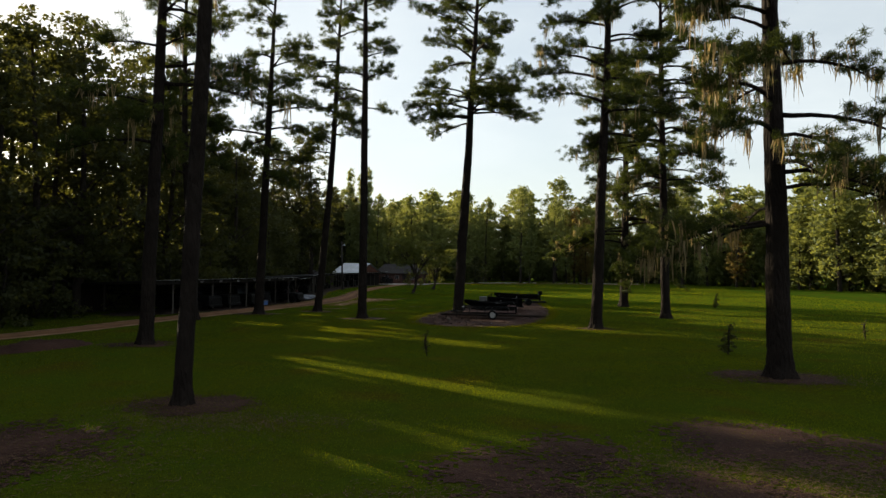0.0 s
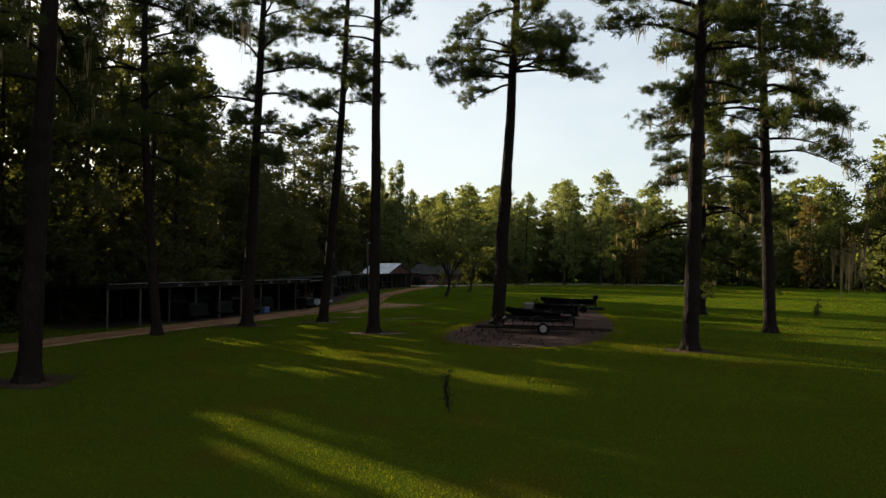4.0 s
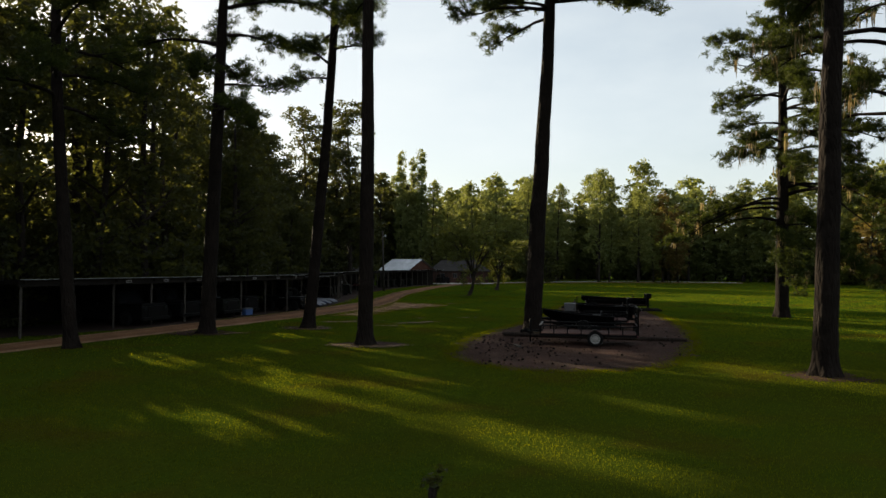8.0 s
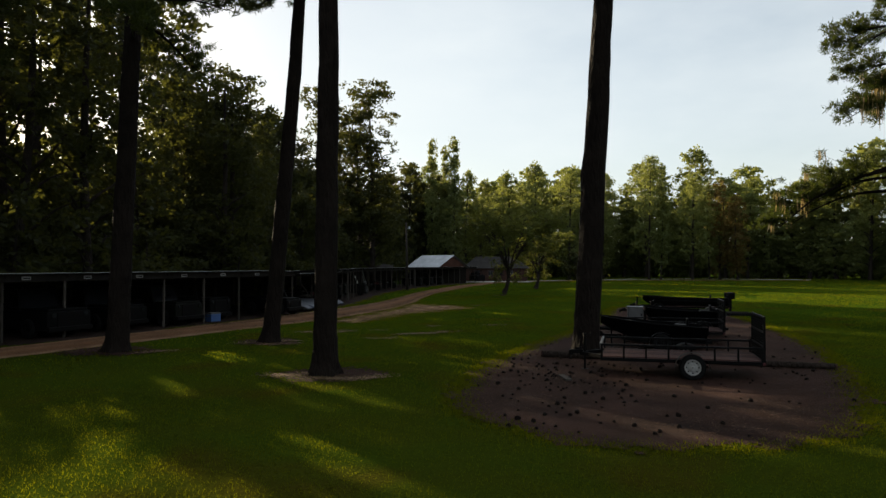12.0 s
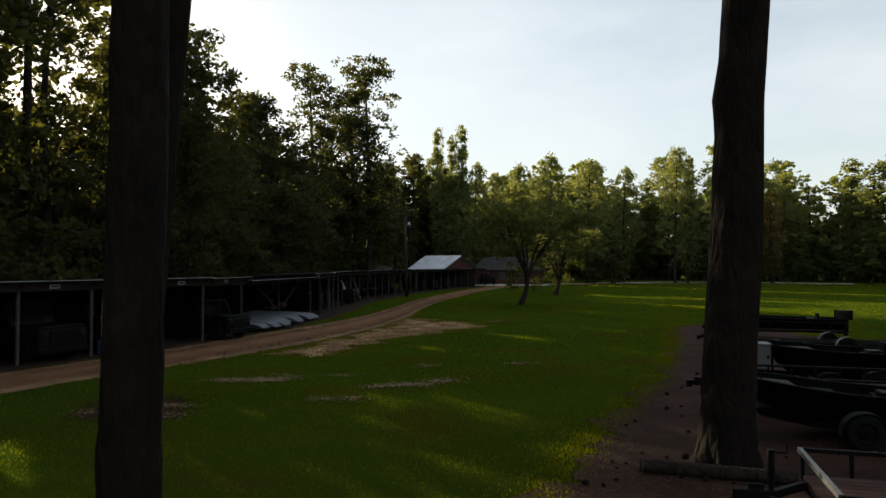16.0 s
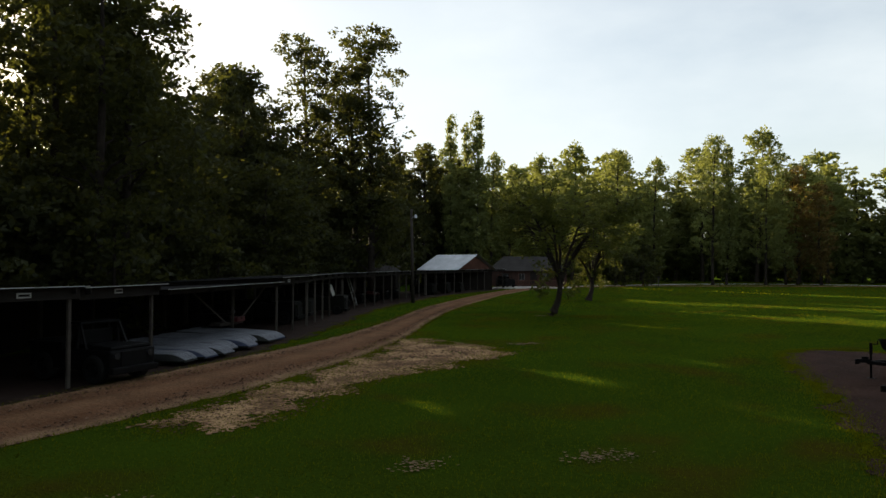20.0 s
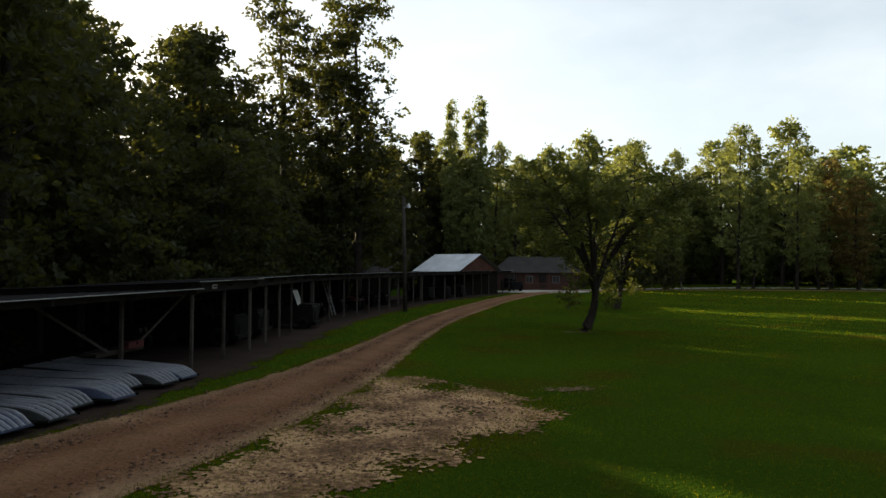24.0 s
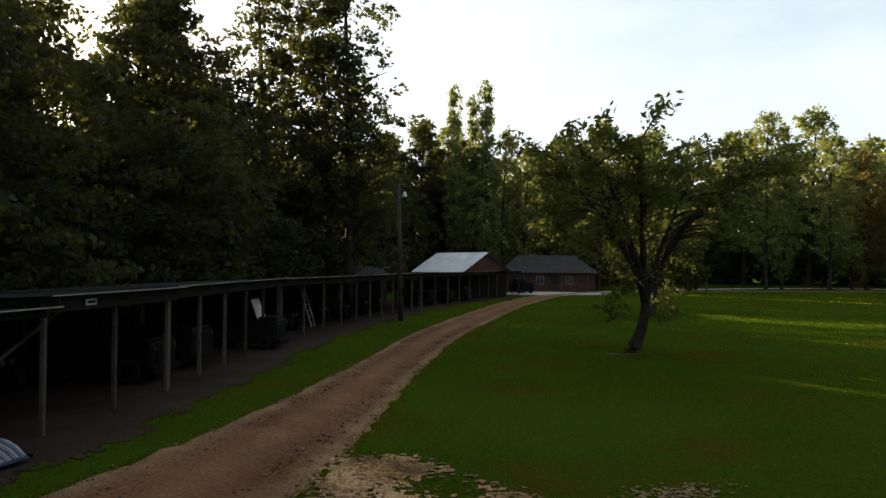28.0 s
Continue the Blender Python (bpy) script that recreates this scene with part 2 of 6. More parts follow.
M["galv"] = mat("galvanised_steel", (0.46, 0.47, 0.48), 0.45, (0.30, 0.30, 0.31), 3.0, 30.0, 0.05, metal=0.7)
M["rubber"] = mat("tyre_rubber", (0.011, 0.011, 0.011), 0.85, (0.006, 0.006, 0.006), 6.0, 50.0, 0.2)
M["white"] = mat("white_paint", (0.72, 0.72, 0.70), 0.5, (0.48, 0.47, 0.44), 2.0, 25.0, 0.05)
M["rim"] = mat("greyed_white", (0.34, 0.34, 0.33), 0.6, (0.2, 0.19, 0.18), 2.0, 25.0, 0.05)
M["deck"] = mat("trailer_boards", (0.085, 0.047, 0.042), 0.85, (0.042, 0.024, 0.021), 2.0, 35.0, 0.3, obvar=True)
M["tarp"] = mat("pale_blue_grey_sheet", (0.065, 0.08, 0.13), 0.7, (0.032, 0.04, 0.066), 1.3, 18.0, 0.25)
M["boatgrey"] = mat("olive_grey_hull", (0.030, 0.032, 0.032), 0.7, (0.018, 0.019, 0.018), 1.6, 22.0, 0.1)
M["strake"] = mat("worn_blue_grey_rib", (0.25, 0.262, 0.30), 0.65, (0.10, 0.105, 0.13), 2.0, 22.0, 0.1)
M["glass"] = mat("dark_glass", (0.012, 0.014, 0.016), 0.2, (0.02, 0.02, 0.025), 1.0, 5.0, 0.0)
M["blue"] = mat("blue_plastic", (0.05, 0.11, 0.28), 0.5, (0.03, 0.07, 0.2), 2.0, 20.0, 0.05)
M["red"] = mat("red_paint", (0.085, 0.010, 0.013), 0.6, (0.05, 0.006, 0.008), 2.0, 20.0, 0.05)
M["camo"] = mat("olive_paint", (0.0075, 0.008, 0.006), 0.6, (0.004, 0.0045, 0.0035), 3.0, 20.0, 0.05)
M["boxgrey"] = mat("grey_metal_box", (0.14, 0.137, 0.14), 0.6, (0.085, 0.082, 0.085), 2.0, 25.0, 0.05, metal=0.3)
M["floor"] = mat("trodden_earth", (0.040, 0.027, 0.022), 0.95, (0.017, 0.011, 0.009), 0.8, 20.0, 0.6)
M["needle_litter"] = mat("grey_sand_litter", (0.15, 0.095, 0.062), 0.95, (0.07, 0.042, 0.029), 1.2, 18.0, 0.6)
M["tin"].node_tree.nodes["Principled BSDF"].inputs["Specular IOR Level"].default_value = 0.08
for k in ("black", "steel", "camo", "rubber", "boatgrey", "tarp"):
    M[k].node_tree.nodes["Principled BSDF"].inputs["Specular IOR Level"].default_value = 0.07
M["pale_sand"] = mat("pale_dry_sand", (0.24, 0.165, 0.095), 0.95, (0.09, 0.06, 0.034), 1.6, 22.0, 0.6)
M["straw"] = mat("brown_pine_straw", (0.115, 0.066, 0.042), 0.9, (0.028, 0.016, 0.011), 0.9, 6.0, 0.0, island=True)
M["gravel"] = mat("loose_grit", (0.19, 0.115, 0.075), 0.95, (0.05, 0.03, 0.02), 1.5, 30.0, 0.2, island=True)
M["fender"] = mat("mottled_grey_steel", (0.16, 0.16, 0.165), 0.5, (0.03, 0.03, 0.03), 2.5, 30.0, 0.1, metal=0.3)
M["log"] = bark_mat("log_bark", (0.045, 0.034, 0.028), (0.02, 0.015, 0.013), 9.0)
M["concrete"] = mat("pale_concrete", (0.42, 0.40, 0.37), 0.9, (0.30, 0.28, 0.25), 0.7, 20.0, 0.2)


# ---- mesh helpers ----
def link(name, data, material, parent=None, label=""):
    ob = new(name, data)
    if material:
        data.materials.append(material)
    if parent:
        ob.parent = parent
    if label:
        ob["label"] = label
    return ob


def part(name, bm, material, parent=None, label="", smooth=False):
    me = bpy.data.meshes.new(name)
    bm.to_mesh(me)
    bm.free()
    if smooth:
        me.shade_smooth()
    return link(name, me, material, parent, label)


def raw(name, verts, faces, material, parent=None, label="", smooth=False):
    """A mesh from numpy vertices and faces of one size."""
    me = mesh_of(name, verts, faces, smooth)
    return link(name, me, material, parent, label)


def mesh_of(name, verts, faces, smooth=False):
    verts, faces = np.asarray(verts, dtype=np.float32), np.asarray(faces, dtype=np.int32)
    me = bpy.data.meshes.new(name)
    k = faces.shape[1]
    me.vertices.add(len(verts))
    me.vertices.foreach_set("co", verts.ravel())
    me.loops.add(faces.size)
    me.loops.foreach_set("vertex_index", faces.ravel())
    me.polygons.add(len(faces))
    me.polygons.foreach_set("loop_start", np.arange(0, faces.size, k, dtype=np.int32))
    me.polygons.foreach_set("use_smooth", np.full(len(faces), smooth))
    me.update(calc_edges=True)
    return me


def thing(name, m, label, category, group="", kind=""):
    ob = new(name)
    ob.empty_display_size = 0.2
    ob.matrix_basis = m
    return tagged(ob, label, category, group, kind)


def box(bm, x0, y0, z0, x1, y1, z1, bevel=0.0):
    r = bmesh.ops.create_cube(bm, size=1.0, matrix=Matrix.LocRotScale(((x0 + x1) / 2, (y0 + y1) / 2, (z0 + z1) / 2), None, (abs(x1 - x0), abs(y1 - y0), abs(z1 - z0))))
    if bevel:
        es = {e for v in r["verts"] for e in v.link_edges}
        bmesh.ops.bevel(bm, geom=list(es), offset=bevel, segments=2, affect="EDGES", profile=0.6)
    return bm


def boxed(*a, bevel=0.0):
    return box(bmesh.new(), *a, bevel=bevel)


def bar(bm, a, b, r, sides=8, r2=None):
    a, b = Vector(a), Vector(b)
    d = b - a
    m = Matrix.Translation((a + b) / 2) @ d.to_track_quat("Z", "Y").to_matrix().to_4x4()
    bmesh.ops.create_cone(bm, cap_ends=True, segments=sides, radius1=r, radius2=r if r2 is None else r2, depth=d.length, matrix=m)
    return bm


def beam(bm, a, b, w, h):
    """A squared timber or tube between two points."""
    a, b = Vector(a), Vector(b)
    d = b - a
    m = Matrix.Translation((a + b) / 2) @ d.to_track_quat("X", "Z").to_matrix().to_4x4() @ Matrix.Diagonal((d.length, w, h, 1))
    bmesh.ops.create_cube(bm, size=1.0, matrix=m)
    return bm


def tube_np(pts, radii, sides, rng, rough=0.0):
    """Rings along a line of points; returns vertices and quads."""
    pts, radii = np.asarray(pts, float), np.asarray(radii, float)
    d = np.gradient(pts, axis=0)
    d /= np.linalg.norm(d, axis=1)[:, None]
    ref = np.where(np.abs(d[:, 2:3]) > 0.9, [[1.0, 0, 0]], [[0, 0, 1.0]])
    u = np.cross(ref, d)
    u /= np.linalg.norm(u, axis=1)[:, None]
    w = np.cross(d, u)
    a = np.linspace(0, 2 * np.pi, sides, endpoint=False)
    r = radii[:, None] * (1 + rough * (rng.random((len(pts), sides)) - 0.5))
    v = pts[:, None] + r[..., None] * (u[:, None] * np.cos(a)[None, :, None] + w[:, None] * np.sin(a)[None, :, None])
    n, i, j = len(pts), *np.meshgrid(np.arange(len(pts) - 1), np.arange(sides), indexing="ij")
    j2 = (j + 1) % sides
    f = np.stack([i * sides + j, i * sides + j2, (i + 1) * sides + j2, (i + 1) * sides + j], -1).reshape(-1, 4)
    return v.reshape(-1, 3), f


def merge(chunks):
    vs, fs, k = [], [], 0
    for v, f in chunks:
        vs.append(v)
        fs.append(f + k)
        k += len(v)
    return np.concatenate(vs), np.concatenate(fs)


def unit(v):
    return v / np.maximum(np.linalg.norm(v, axis=-1, keepdims=True), 1e-9)


def leaves_np(centres, size, rng, flat=0.3, ratio=0.6):
    """One pointed four-cornered leaf, slightly folded, at each centre, turned at random."""
    n = len(centres)
    a = unit(rng.normal(size=(n, 3)) * [1, 1, 1 - flat] + [0, 0, -0.25])
    b = unit(np.cross(a, rng.normal(size=(n, 3))))
    c = np.cross(a, b)
    s = (size * (0.6 + 0.8 * rng.random(n)))[:, None]
    v = np.stack([centres - a * s * 0.5, centres + b * s * ratio * 0.5 + c * s * 0.08, centres + a * s * 0.5, centres - b * s * ratio * 0.5 + c * s * 0.08], 1)
    return v.reshape(-1, 3), np.arange(4 * n).reshape(-1, 4)


def needles_np(tips, outs, rng, count, length, width):
    """Tufts of long needles spraying from each twig tip along its direction."""
    n = len(tips) * count
    t, o = np.repeat(tips, count, 0), np.repeat(outs, count, 0)
    d = unit(o * 0.55 + unit(rng.normal(size=(n, 3))))
    side = unit(np.cross(d, rng.normal(size=(n, 3)))) * width
    base = t - o * (rng.random((n, 1)) * length * 0.35) + rng.normal(size=(n, 3)) * length * [0.38, 0.38, 0.24]
    tip = base + d * length * (0.6 + 0.5 * rng.random((n, 1)))
    v = np.stack([base - side * 0.5, base + side * 0.5, tip], 1)
    return v.reshape(-1, 3), np.arange(3 * n).reshape(-1, 3)


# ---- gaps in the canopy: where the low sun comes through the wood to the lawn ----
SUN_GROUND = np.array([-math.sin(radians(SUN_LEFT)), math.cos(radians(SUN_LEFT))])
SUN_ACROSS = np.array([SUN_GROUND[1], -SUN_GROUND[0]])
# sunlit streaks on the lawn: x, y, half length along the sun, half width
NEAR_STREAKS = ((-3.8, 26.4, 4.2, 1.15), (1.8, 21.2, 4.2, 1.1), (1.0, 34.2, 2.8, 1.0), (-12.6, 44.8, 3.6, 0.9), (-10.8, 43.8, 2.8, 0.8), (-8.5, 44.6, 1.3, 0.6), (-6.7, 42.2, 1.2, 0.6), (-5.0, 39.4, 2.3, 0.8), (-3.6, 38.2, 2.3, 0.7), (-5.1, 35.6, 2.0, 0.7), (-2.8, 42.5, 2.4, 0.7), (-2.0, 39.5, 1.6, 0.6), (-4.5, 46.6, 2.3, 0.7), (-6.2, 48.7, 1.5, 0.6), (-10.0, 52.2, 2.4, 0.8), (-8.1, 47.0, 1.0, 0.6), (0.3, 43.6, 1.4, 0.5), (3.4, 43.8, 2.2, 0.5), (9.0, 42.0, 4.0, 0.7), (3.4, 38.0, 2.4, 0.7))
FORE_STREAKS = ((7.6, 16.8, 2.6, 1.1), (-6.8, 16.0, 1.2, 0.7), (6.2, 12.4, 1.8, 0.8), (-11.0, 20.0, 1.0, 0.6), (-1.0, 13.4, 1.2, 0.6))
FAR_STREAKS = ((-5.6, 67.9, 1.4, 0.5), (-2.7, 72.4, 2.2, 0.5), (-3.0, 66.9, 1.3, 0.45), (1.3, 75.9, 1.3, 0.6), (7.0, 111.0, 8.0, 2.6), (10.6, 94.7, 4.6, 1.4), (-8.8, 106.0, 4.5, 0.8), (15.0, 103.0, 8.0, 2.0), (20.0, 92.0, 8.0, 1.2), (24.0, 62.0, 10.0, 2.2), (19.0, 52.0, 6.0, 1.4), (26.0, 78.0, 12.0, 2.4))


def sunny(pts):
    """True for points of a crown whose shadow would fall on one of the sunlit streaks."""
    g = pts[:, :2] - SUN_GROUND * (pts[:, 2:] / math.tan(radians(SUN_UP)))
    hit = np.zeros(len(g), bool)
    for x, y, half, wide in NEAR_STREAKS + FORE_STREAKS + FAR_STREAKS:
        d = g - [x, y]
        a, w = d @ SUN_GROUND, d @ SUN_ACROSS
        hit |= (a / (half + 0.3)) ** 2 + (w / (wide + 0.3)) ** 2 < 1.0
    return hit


# ---- ground ----
def blob_outline(points, rng, per=14, jag=0.25):
    """A closed, ragged line through a few corner points."""
    p = np.array(points, float)
    n = len(p)
    out = []
    for i in range(n):
        p0, p1, p2, p3 = p[i - 1], p[i], p[(i + 1) % n], p[(i + 2) % n]
        for k in range(per):
            t = k / per
            out.append(0.5 * ((2 * p1) + (-p0 + p2) * t + (2 * p0 - 5 * p1 + 4 * p2 - p3) * t * t + (-p0 + 3 * p1 - 3 * p2 + p3) * t ** 3))
    out = np.array(out)
    d = unit(np.roll(out, -1, 0) - np.roll(out, 1, 0))
    nrm = np.stack([d[:, 1], -d[:, 0]], -1)
    wave = rng.normal(size=len(out))
    slow = sum(np.roll(wave, k) for k in range(-4, 5)) / 3.0
    quick = sum(np.roll(wave[::-1], k) for k in range(-1, 2)) / 1.7
    return out + nrm * ((slow + 0.35 * quick) * jag * 0.8)[:, None]


def inside(poly, x, y):
    hit = np.zeros(len(x), bool)
    for (x0, y0), (x1, y1) in zip(poly, np.roll(poly, -1, 0)):
        cross = (y0 > y) != (y1 > y)
        with np.errstate(divide="ignore", invalid="ignore"):
            hit ^= cross & (x < (x1 - x0) * (y - y0) / (y1 - y0) + x0)
    return hit


rng0 = np.random.default_rng(5)
gx = np.concatenate([[-2500, -900, -300, -120], np.arange(-60, 81, 2.0), [130, 320, 900, 2500]])
gy = np.concatenate([[-2500, -800, -250, -60], np.arange(-20, 221, 2.0), [300, 520, 1100, 2800]])
GX, GY = np.meshgrid(gx, gy, indexing="ij")
GZ = np.zeros_like(GX)
ii, jj = np.meshgrid(np.arange(len(gx) - 1), np.arange(len(gy) - 1), indexing="ij")
w = len(gy)
gf = np.stack([ii * w + jj, (ii + 1) * w + jj, (ii + 1) * w + jj + 1, ii * w + jj + 1], -1).reshape(-1, 4)
ground = raw("ground", np.stack([GX, GY, GZ], -1).reshape(-1, 3), gf, M["lawn"], smooth=True)
tagged(ground, "mown green lawn with uneven tufts in low evening light", "lawn", kind="structure")

ROAD_MID = [(-34.0, 8.0), (-26.0, 24.0), (-20.4, 36.5), (-18.3, 46.0), (-16.3, 53.5), (-14.7, 59.5), (-13.1, 65.0), (-12.15, 70.0), (-11.3, 76.0), (-11.05, 81.0), (-11.2, 86.0), (-11.6, 93.0), (-11.9, 101.0), (-11.5, 114.0), (-10.6, 128.0), (-8.3, 142.0), (-3.0, 151.0), (12.0, 160.0), (45.0, 166.0)]
ROAD_HALF = ((0, 1.2), (50, 1.25), (62, 1.55), (70, 1.9), (76, 1.72), (82, 1.36), (90, 1.05), (110, 1.25), (200, 1.2))


def smooth_line(points, per=12):
    p = np.array(points, float)
    p = np.vstack([2 * p[0] - p[1], p, 2 * p[-1] - p[-2]])
    out = []
    for i in range(1, len(p) - 2):
        for k in range(per):
            t = k / per
            p0, p1, p2, p3 = p[i - 1], p[i], p[i + 1], p[i + 2]
            out.append(0.5 * ((2 * p1) + (-p0 + p2) * t + (2 * p0 - 5 * p1 + 4 * p2 - p3) * t * t + (-p0 + 3 * p1 - 3 * p2 + p3) * t ** 3))
    out.append(p[-2])
    return np.array(out)


def road_mesh(name, points, half, material, z, rng, jag=0.045, label=""):
    line = smooth_line(points)
    d = unit(np.gradient(line, axis=0))
    nrm = np.stack([d[:, 1], -d[:, 0]], -1)
    cols = np.linspace(-1, 1, 13)
    v = []
    for k, c in enumerate(cols):
        off = (half if isinstance(half, float) else np.interp(line[:, 1], *zip(*half))) * c + (rng.normal(size=len(line)) * jag if k in (0, 12) else rng.normal(size=len(line)) * 0.03)
        rut = -0.03 * math.exp(-((abs(c) - 0.55) / 0.16) ** 2) + 0.025 * math.exp(-(c / 0.25) ** 2)
        zz = np.full(len(line), z + 0.03 + rut) if k not in (0, 12) else np.full(len(line), z)
        v.append(np.column_stack([line + nrm * off[:, None], zz + rng.normal(size=len(line)) * 0.004]))
    v = np.stack(v, 1)
    n, c = v.shape[:2]
    i, j = np.meshgrid(np.arange(n - 1), np.arange(c - 1), indexing="ij")
    f = np.stack([i * c + j, (i + 1) * c + j, (i + 1) * c + j + 1, i * c + j + 1], -1).reshape(-1, 4)
    left, right = v[:, 0, :2], v[:, -1, :2]
    ob = raw(name, v.reshape(-1, 3), f, material, smooth=True)
    uv = ob.data.uv_layers.new(name="across")
    u = np.tile(cols * 0.5 + 0.5, n)
    far = np.repeat(np.arange(n) * 0.1, c)
    uv.data.foreach_set("uv", np.stack([u[f.ravel()], far[f.ravel()]], -1).astype(np.float32).ravel())
    return ob, np.vstack([left, right[::-1]])


road, ROAD_POLY = road_mesh("road", ROAD_MID, ROAD_HALF, M["sand"], 0.006, rng0)
tagged(road, "rutted sandy dirt track curving beside the open sheds", "dirt road", kind="structure")

far_track, FAR_POLY = road_mesh("far_track", [(-5.0, 150.0), (2.0, 158.5), (10.0, 166.0), (20.0, 172.5), (32.0, 174.0), (46.0, 169.0)], 1.0, M["concrete"], 0.006, rng0)
tagged(far_track, "pale track running along the far edge of the lawn", "track", kind="structure")


def drift(x, y, k):
    """A smooth, wandering offset, about -1 to 1."""
    return (np.sin(x * 1.7 + 2.1 * np.sin(y * 1.1 + k) + k) + np.sin(y * 3.9 + 1.3 * np.sin(x * 2.7 - k)) * 0.6 + np.sin(x * 8.3 + y * 6.1 + k) * 0.35) / 1.6


def patch(name, points, material, z, label, category, seed, jag=0.2, cell=0.14, holes=0.0, soft=0.0):
    """A ragged sheet of small cells lying on the ground, cut by a wandering outline."""
    rng = np.random.default_rng(seed)
    o = blob_outline(points, rng, jag=0.0)
    lo, hi = o.min(0) - jag * 2, o.max(0) + jag * 2
    xs, ys = np.arange(lo[0], hi[0], cell), np.arange(lo[1], hi[1], cell)
    cx, cy = np.meshgrid(xs + cell / 2, ys + cell / 2, indexing="ij")
    fx, fy = cx.ravel(), cy.ravel()
    fx, fy = fx + rng.normal(size=len(fx)) * soft, fy + rng.normal(size=len(fx)) * soft
    keep = inside(o, fx + jag * drift(fx, fy, seed), fy + jag * drift(fy, fx, seed + 2.0) + rng.normal(size=len(fx)) * cell * 0.35)
    if holes:
        keep &= drift(fx * 0.8, fy * 0.8, seed + 5.0) + 0.5 * rng.normal(size=len(fx)) * 0.5 < 1.0 - holes
    i, j = np.divmod(np.flatnonzero(keep), len(ys))
    w = len(ys) + 1
    f = np.stack([i * w + j, (i + 1) * w + j, (i + 1) * w + j + 1, i * w + j + 1], -1)
    vx, vy = np.meshgrid(np.arange(lo[0], lo[0] + cell * (len(xs) + 0.5), cell)[:len(xs) + 1], np.arange(lo[1], lo[1] + cell * (len(ys) + 0.5), cell)[:w], indexing="ij")
    v = np.stack([vx + rng.normal(size=vx.shape) * cell * 0.25, vy + rng.normal(size=vx.shape) * cell * 0.25, z + 0.012 + 0.006 * drift(vx * 2, vy * 2, 1.0)], -1).reshape(-1, 3)
    used, back = np.unique(f, return_inverse=True)
    ob = raw(name, v[used], back.reshape(-1, 4), material, smooth=True)
    tagged(ob, label, category, kind="structure")
    return o


MULCH = patch("mulch_bed", [(-1.6, 46.0), (-1.65, 50.0), (-1.1, 53.8), (-0.1, 57.6), (0.95, 61.2), (1.9, 65.2), (2.9, 70.5), (4.4, 79.2), (7.5, 80.0), (9.6, 74.0), (9.6, 65.5), (8.8, 57.0), (7.2, 50.0), (5.0, 44.6), (2.0, 43.2), (0.0, 43.8)], M["mulch"], 0.004, "brown pine straw bed scattered with cones under the trailers", "mulch bed", 11, jag=0.35, cell=0.13, soft=0.03)
BARE = patch("bare_sand", [(-10.35, 65.2), (-10.2, 67.0), (-9.9, 69.2), (-9.5, 72.0), (-9.4, 77.0), (-9.5, 80.4), (-8.7, 80.7), (-7.8, 79.4), (-5.6, 78.4), (-5.3, 77.2), (-6.4, 74.2), (-7.7, 71.7), (-8.3, 69.4), (-8.4, 66.6), (-9.4, 64.9)], M["bare"], 0.005, "pale bare sand worn into the grass beside the track", "sand", 12, jag=0.55, cell=0.075, holes=0.04, soft=0.13)
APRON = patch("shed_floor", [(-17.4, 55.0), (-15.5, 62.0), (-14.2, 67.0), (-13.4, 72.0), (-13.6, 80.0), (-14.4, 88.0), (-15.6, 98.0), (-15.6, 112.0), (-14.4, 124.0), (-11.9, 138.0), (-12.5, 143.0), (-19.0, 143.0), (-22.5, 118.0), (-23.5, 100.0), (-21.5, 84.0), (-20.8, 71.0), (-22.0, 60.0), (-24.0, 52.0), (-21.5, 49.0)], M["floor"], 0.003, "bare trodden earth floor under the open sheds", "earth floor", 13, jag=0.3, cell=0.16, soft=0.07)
PATIO = patch("patio", [(-13.5, 142.5), (-8.0, 141.8), (-3.0, 146.0), (-5.5, 150.5), (-12.0, 150.0)], M["concrete"], 0.012, "pale concrete apron in front of the small house", "pavement", 14, jag=0.05, cell=0.3)


STRAW = [patch("straw_patch", pts, M["mulch"], 0.004, "bare brown ground with pine straw showing in the turf", "bare earth", 70 + k, jag=0.7, cell=0.09, holes=0.3, soft=0.3)
         for k, pts in enumerate(([(0.6, 11.6), (0.9, 14.6), (2.4, 15.6), (3.6, 14.4), (3.4, 11.8)], [(4.8, 15.4), (6.0, 17.6), (8.8, 16.6), (10.2, 14.8), (7.2, 14.0)], [(-10.4, 11.8), (-9.6, 15.6), (-7.6, 16.4), (-6.4, 14.4), (-7.2, 11.4)], [(4.0, 11.2), (4.4, 13.4), (5.8, 13.2), (6.2, 11.6)]))]

# ---- trees ----
def stem_line(height, lean, bend, rng, n=26):
    t = np.linspace(0, 1, n)
    x = lean[0] * t + bend * np.sin(t * math.pi) + np.cumsum(rng.normal(size=n)) * 0.012
    y = lean[1] * t + np.cumsum(rng.normal(size=n)) * 0.012
    return np.column_stack([x, y, t * height])


def along(line, z):
    return np.array([np.interp(z, line[:, 2], line[:, k]) for k in range(3)])


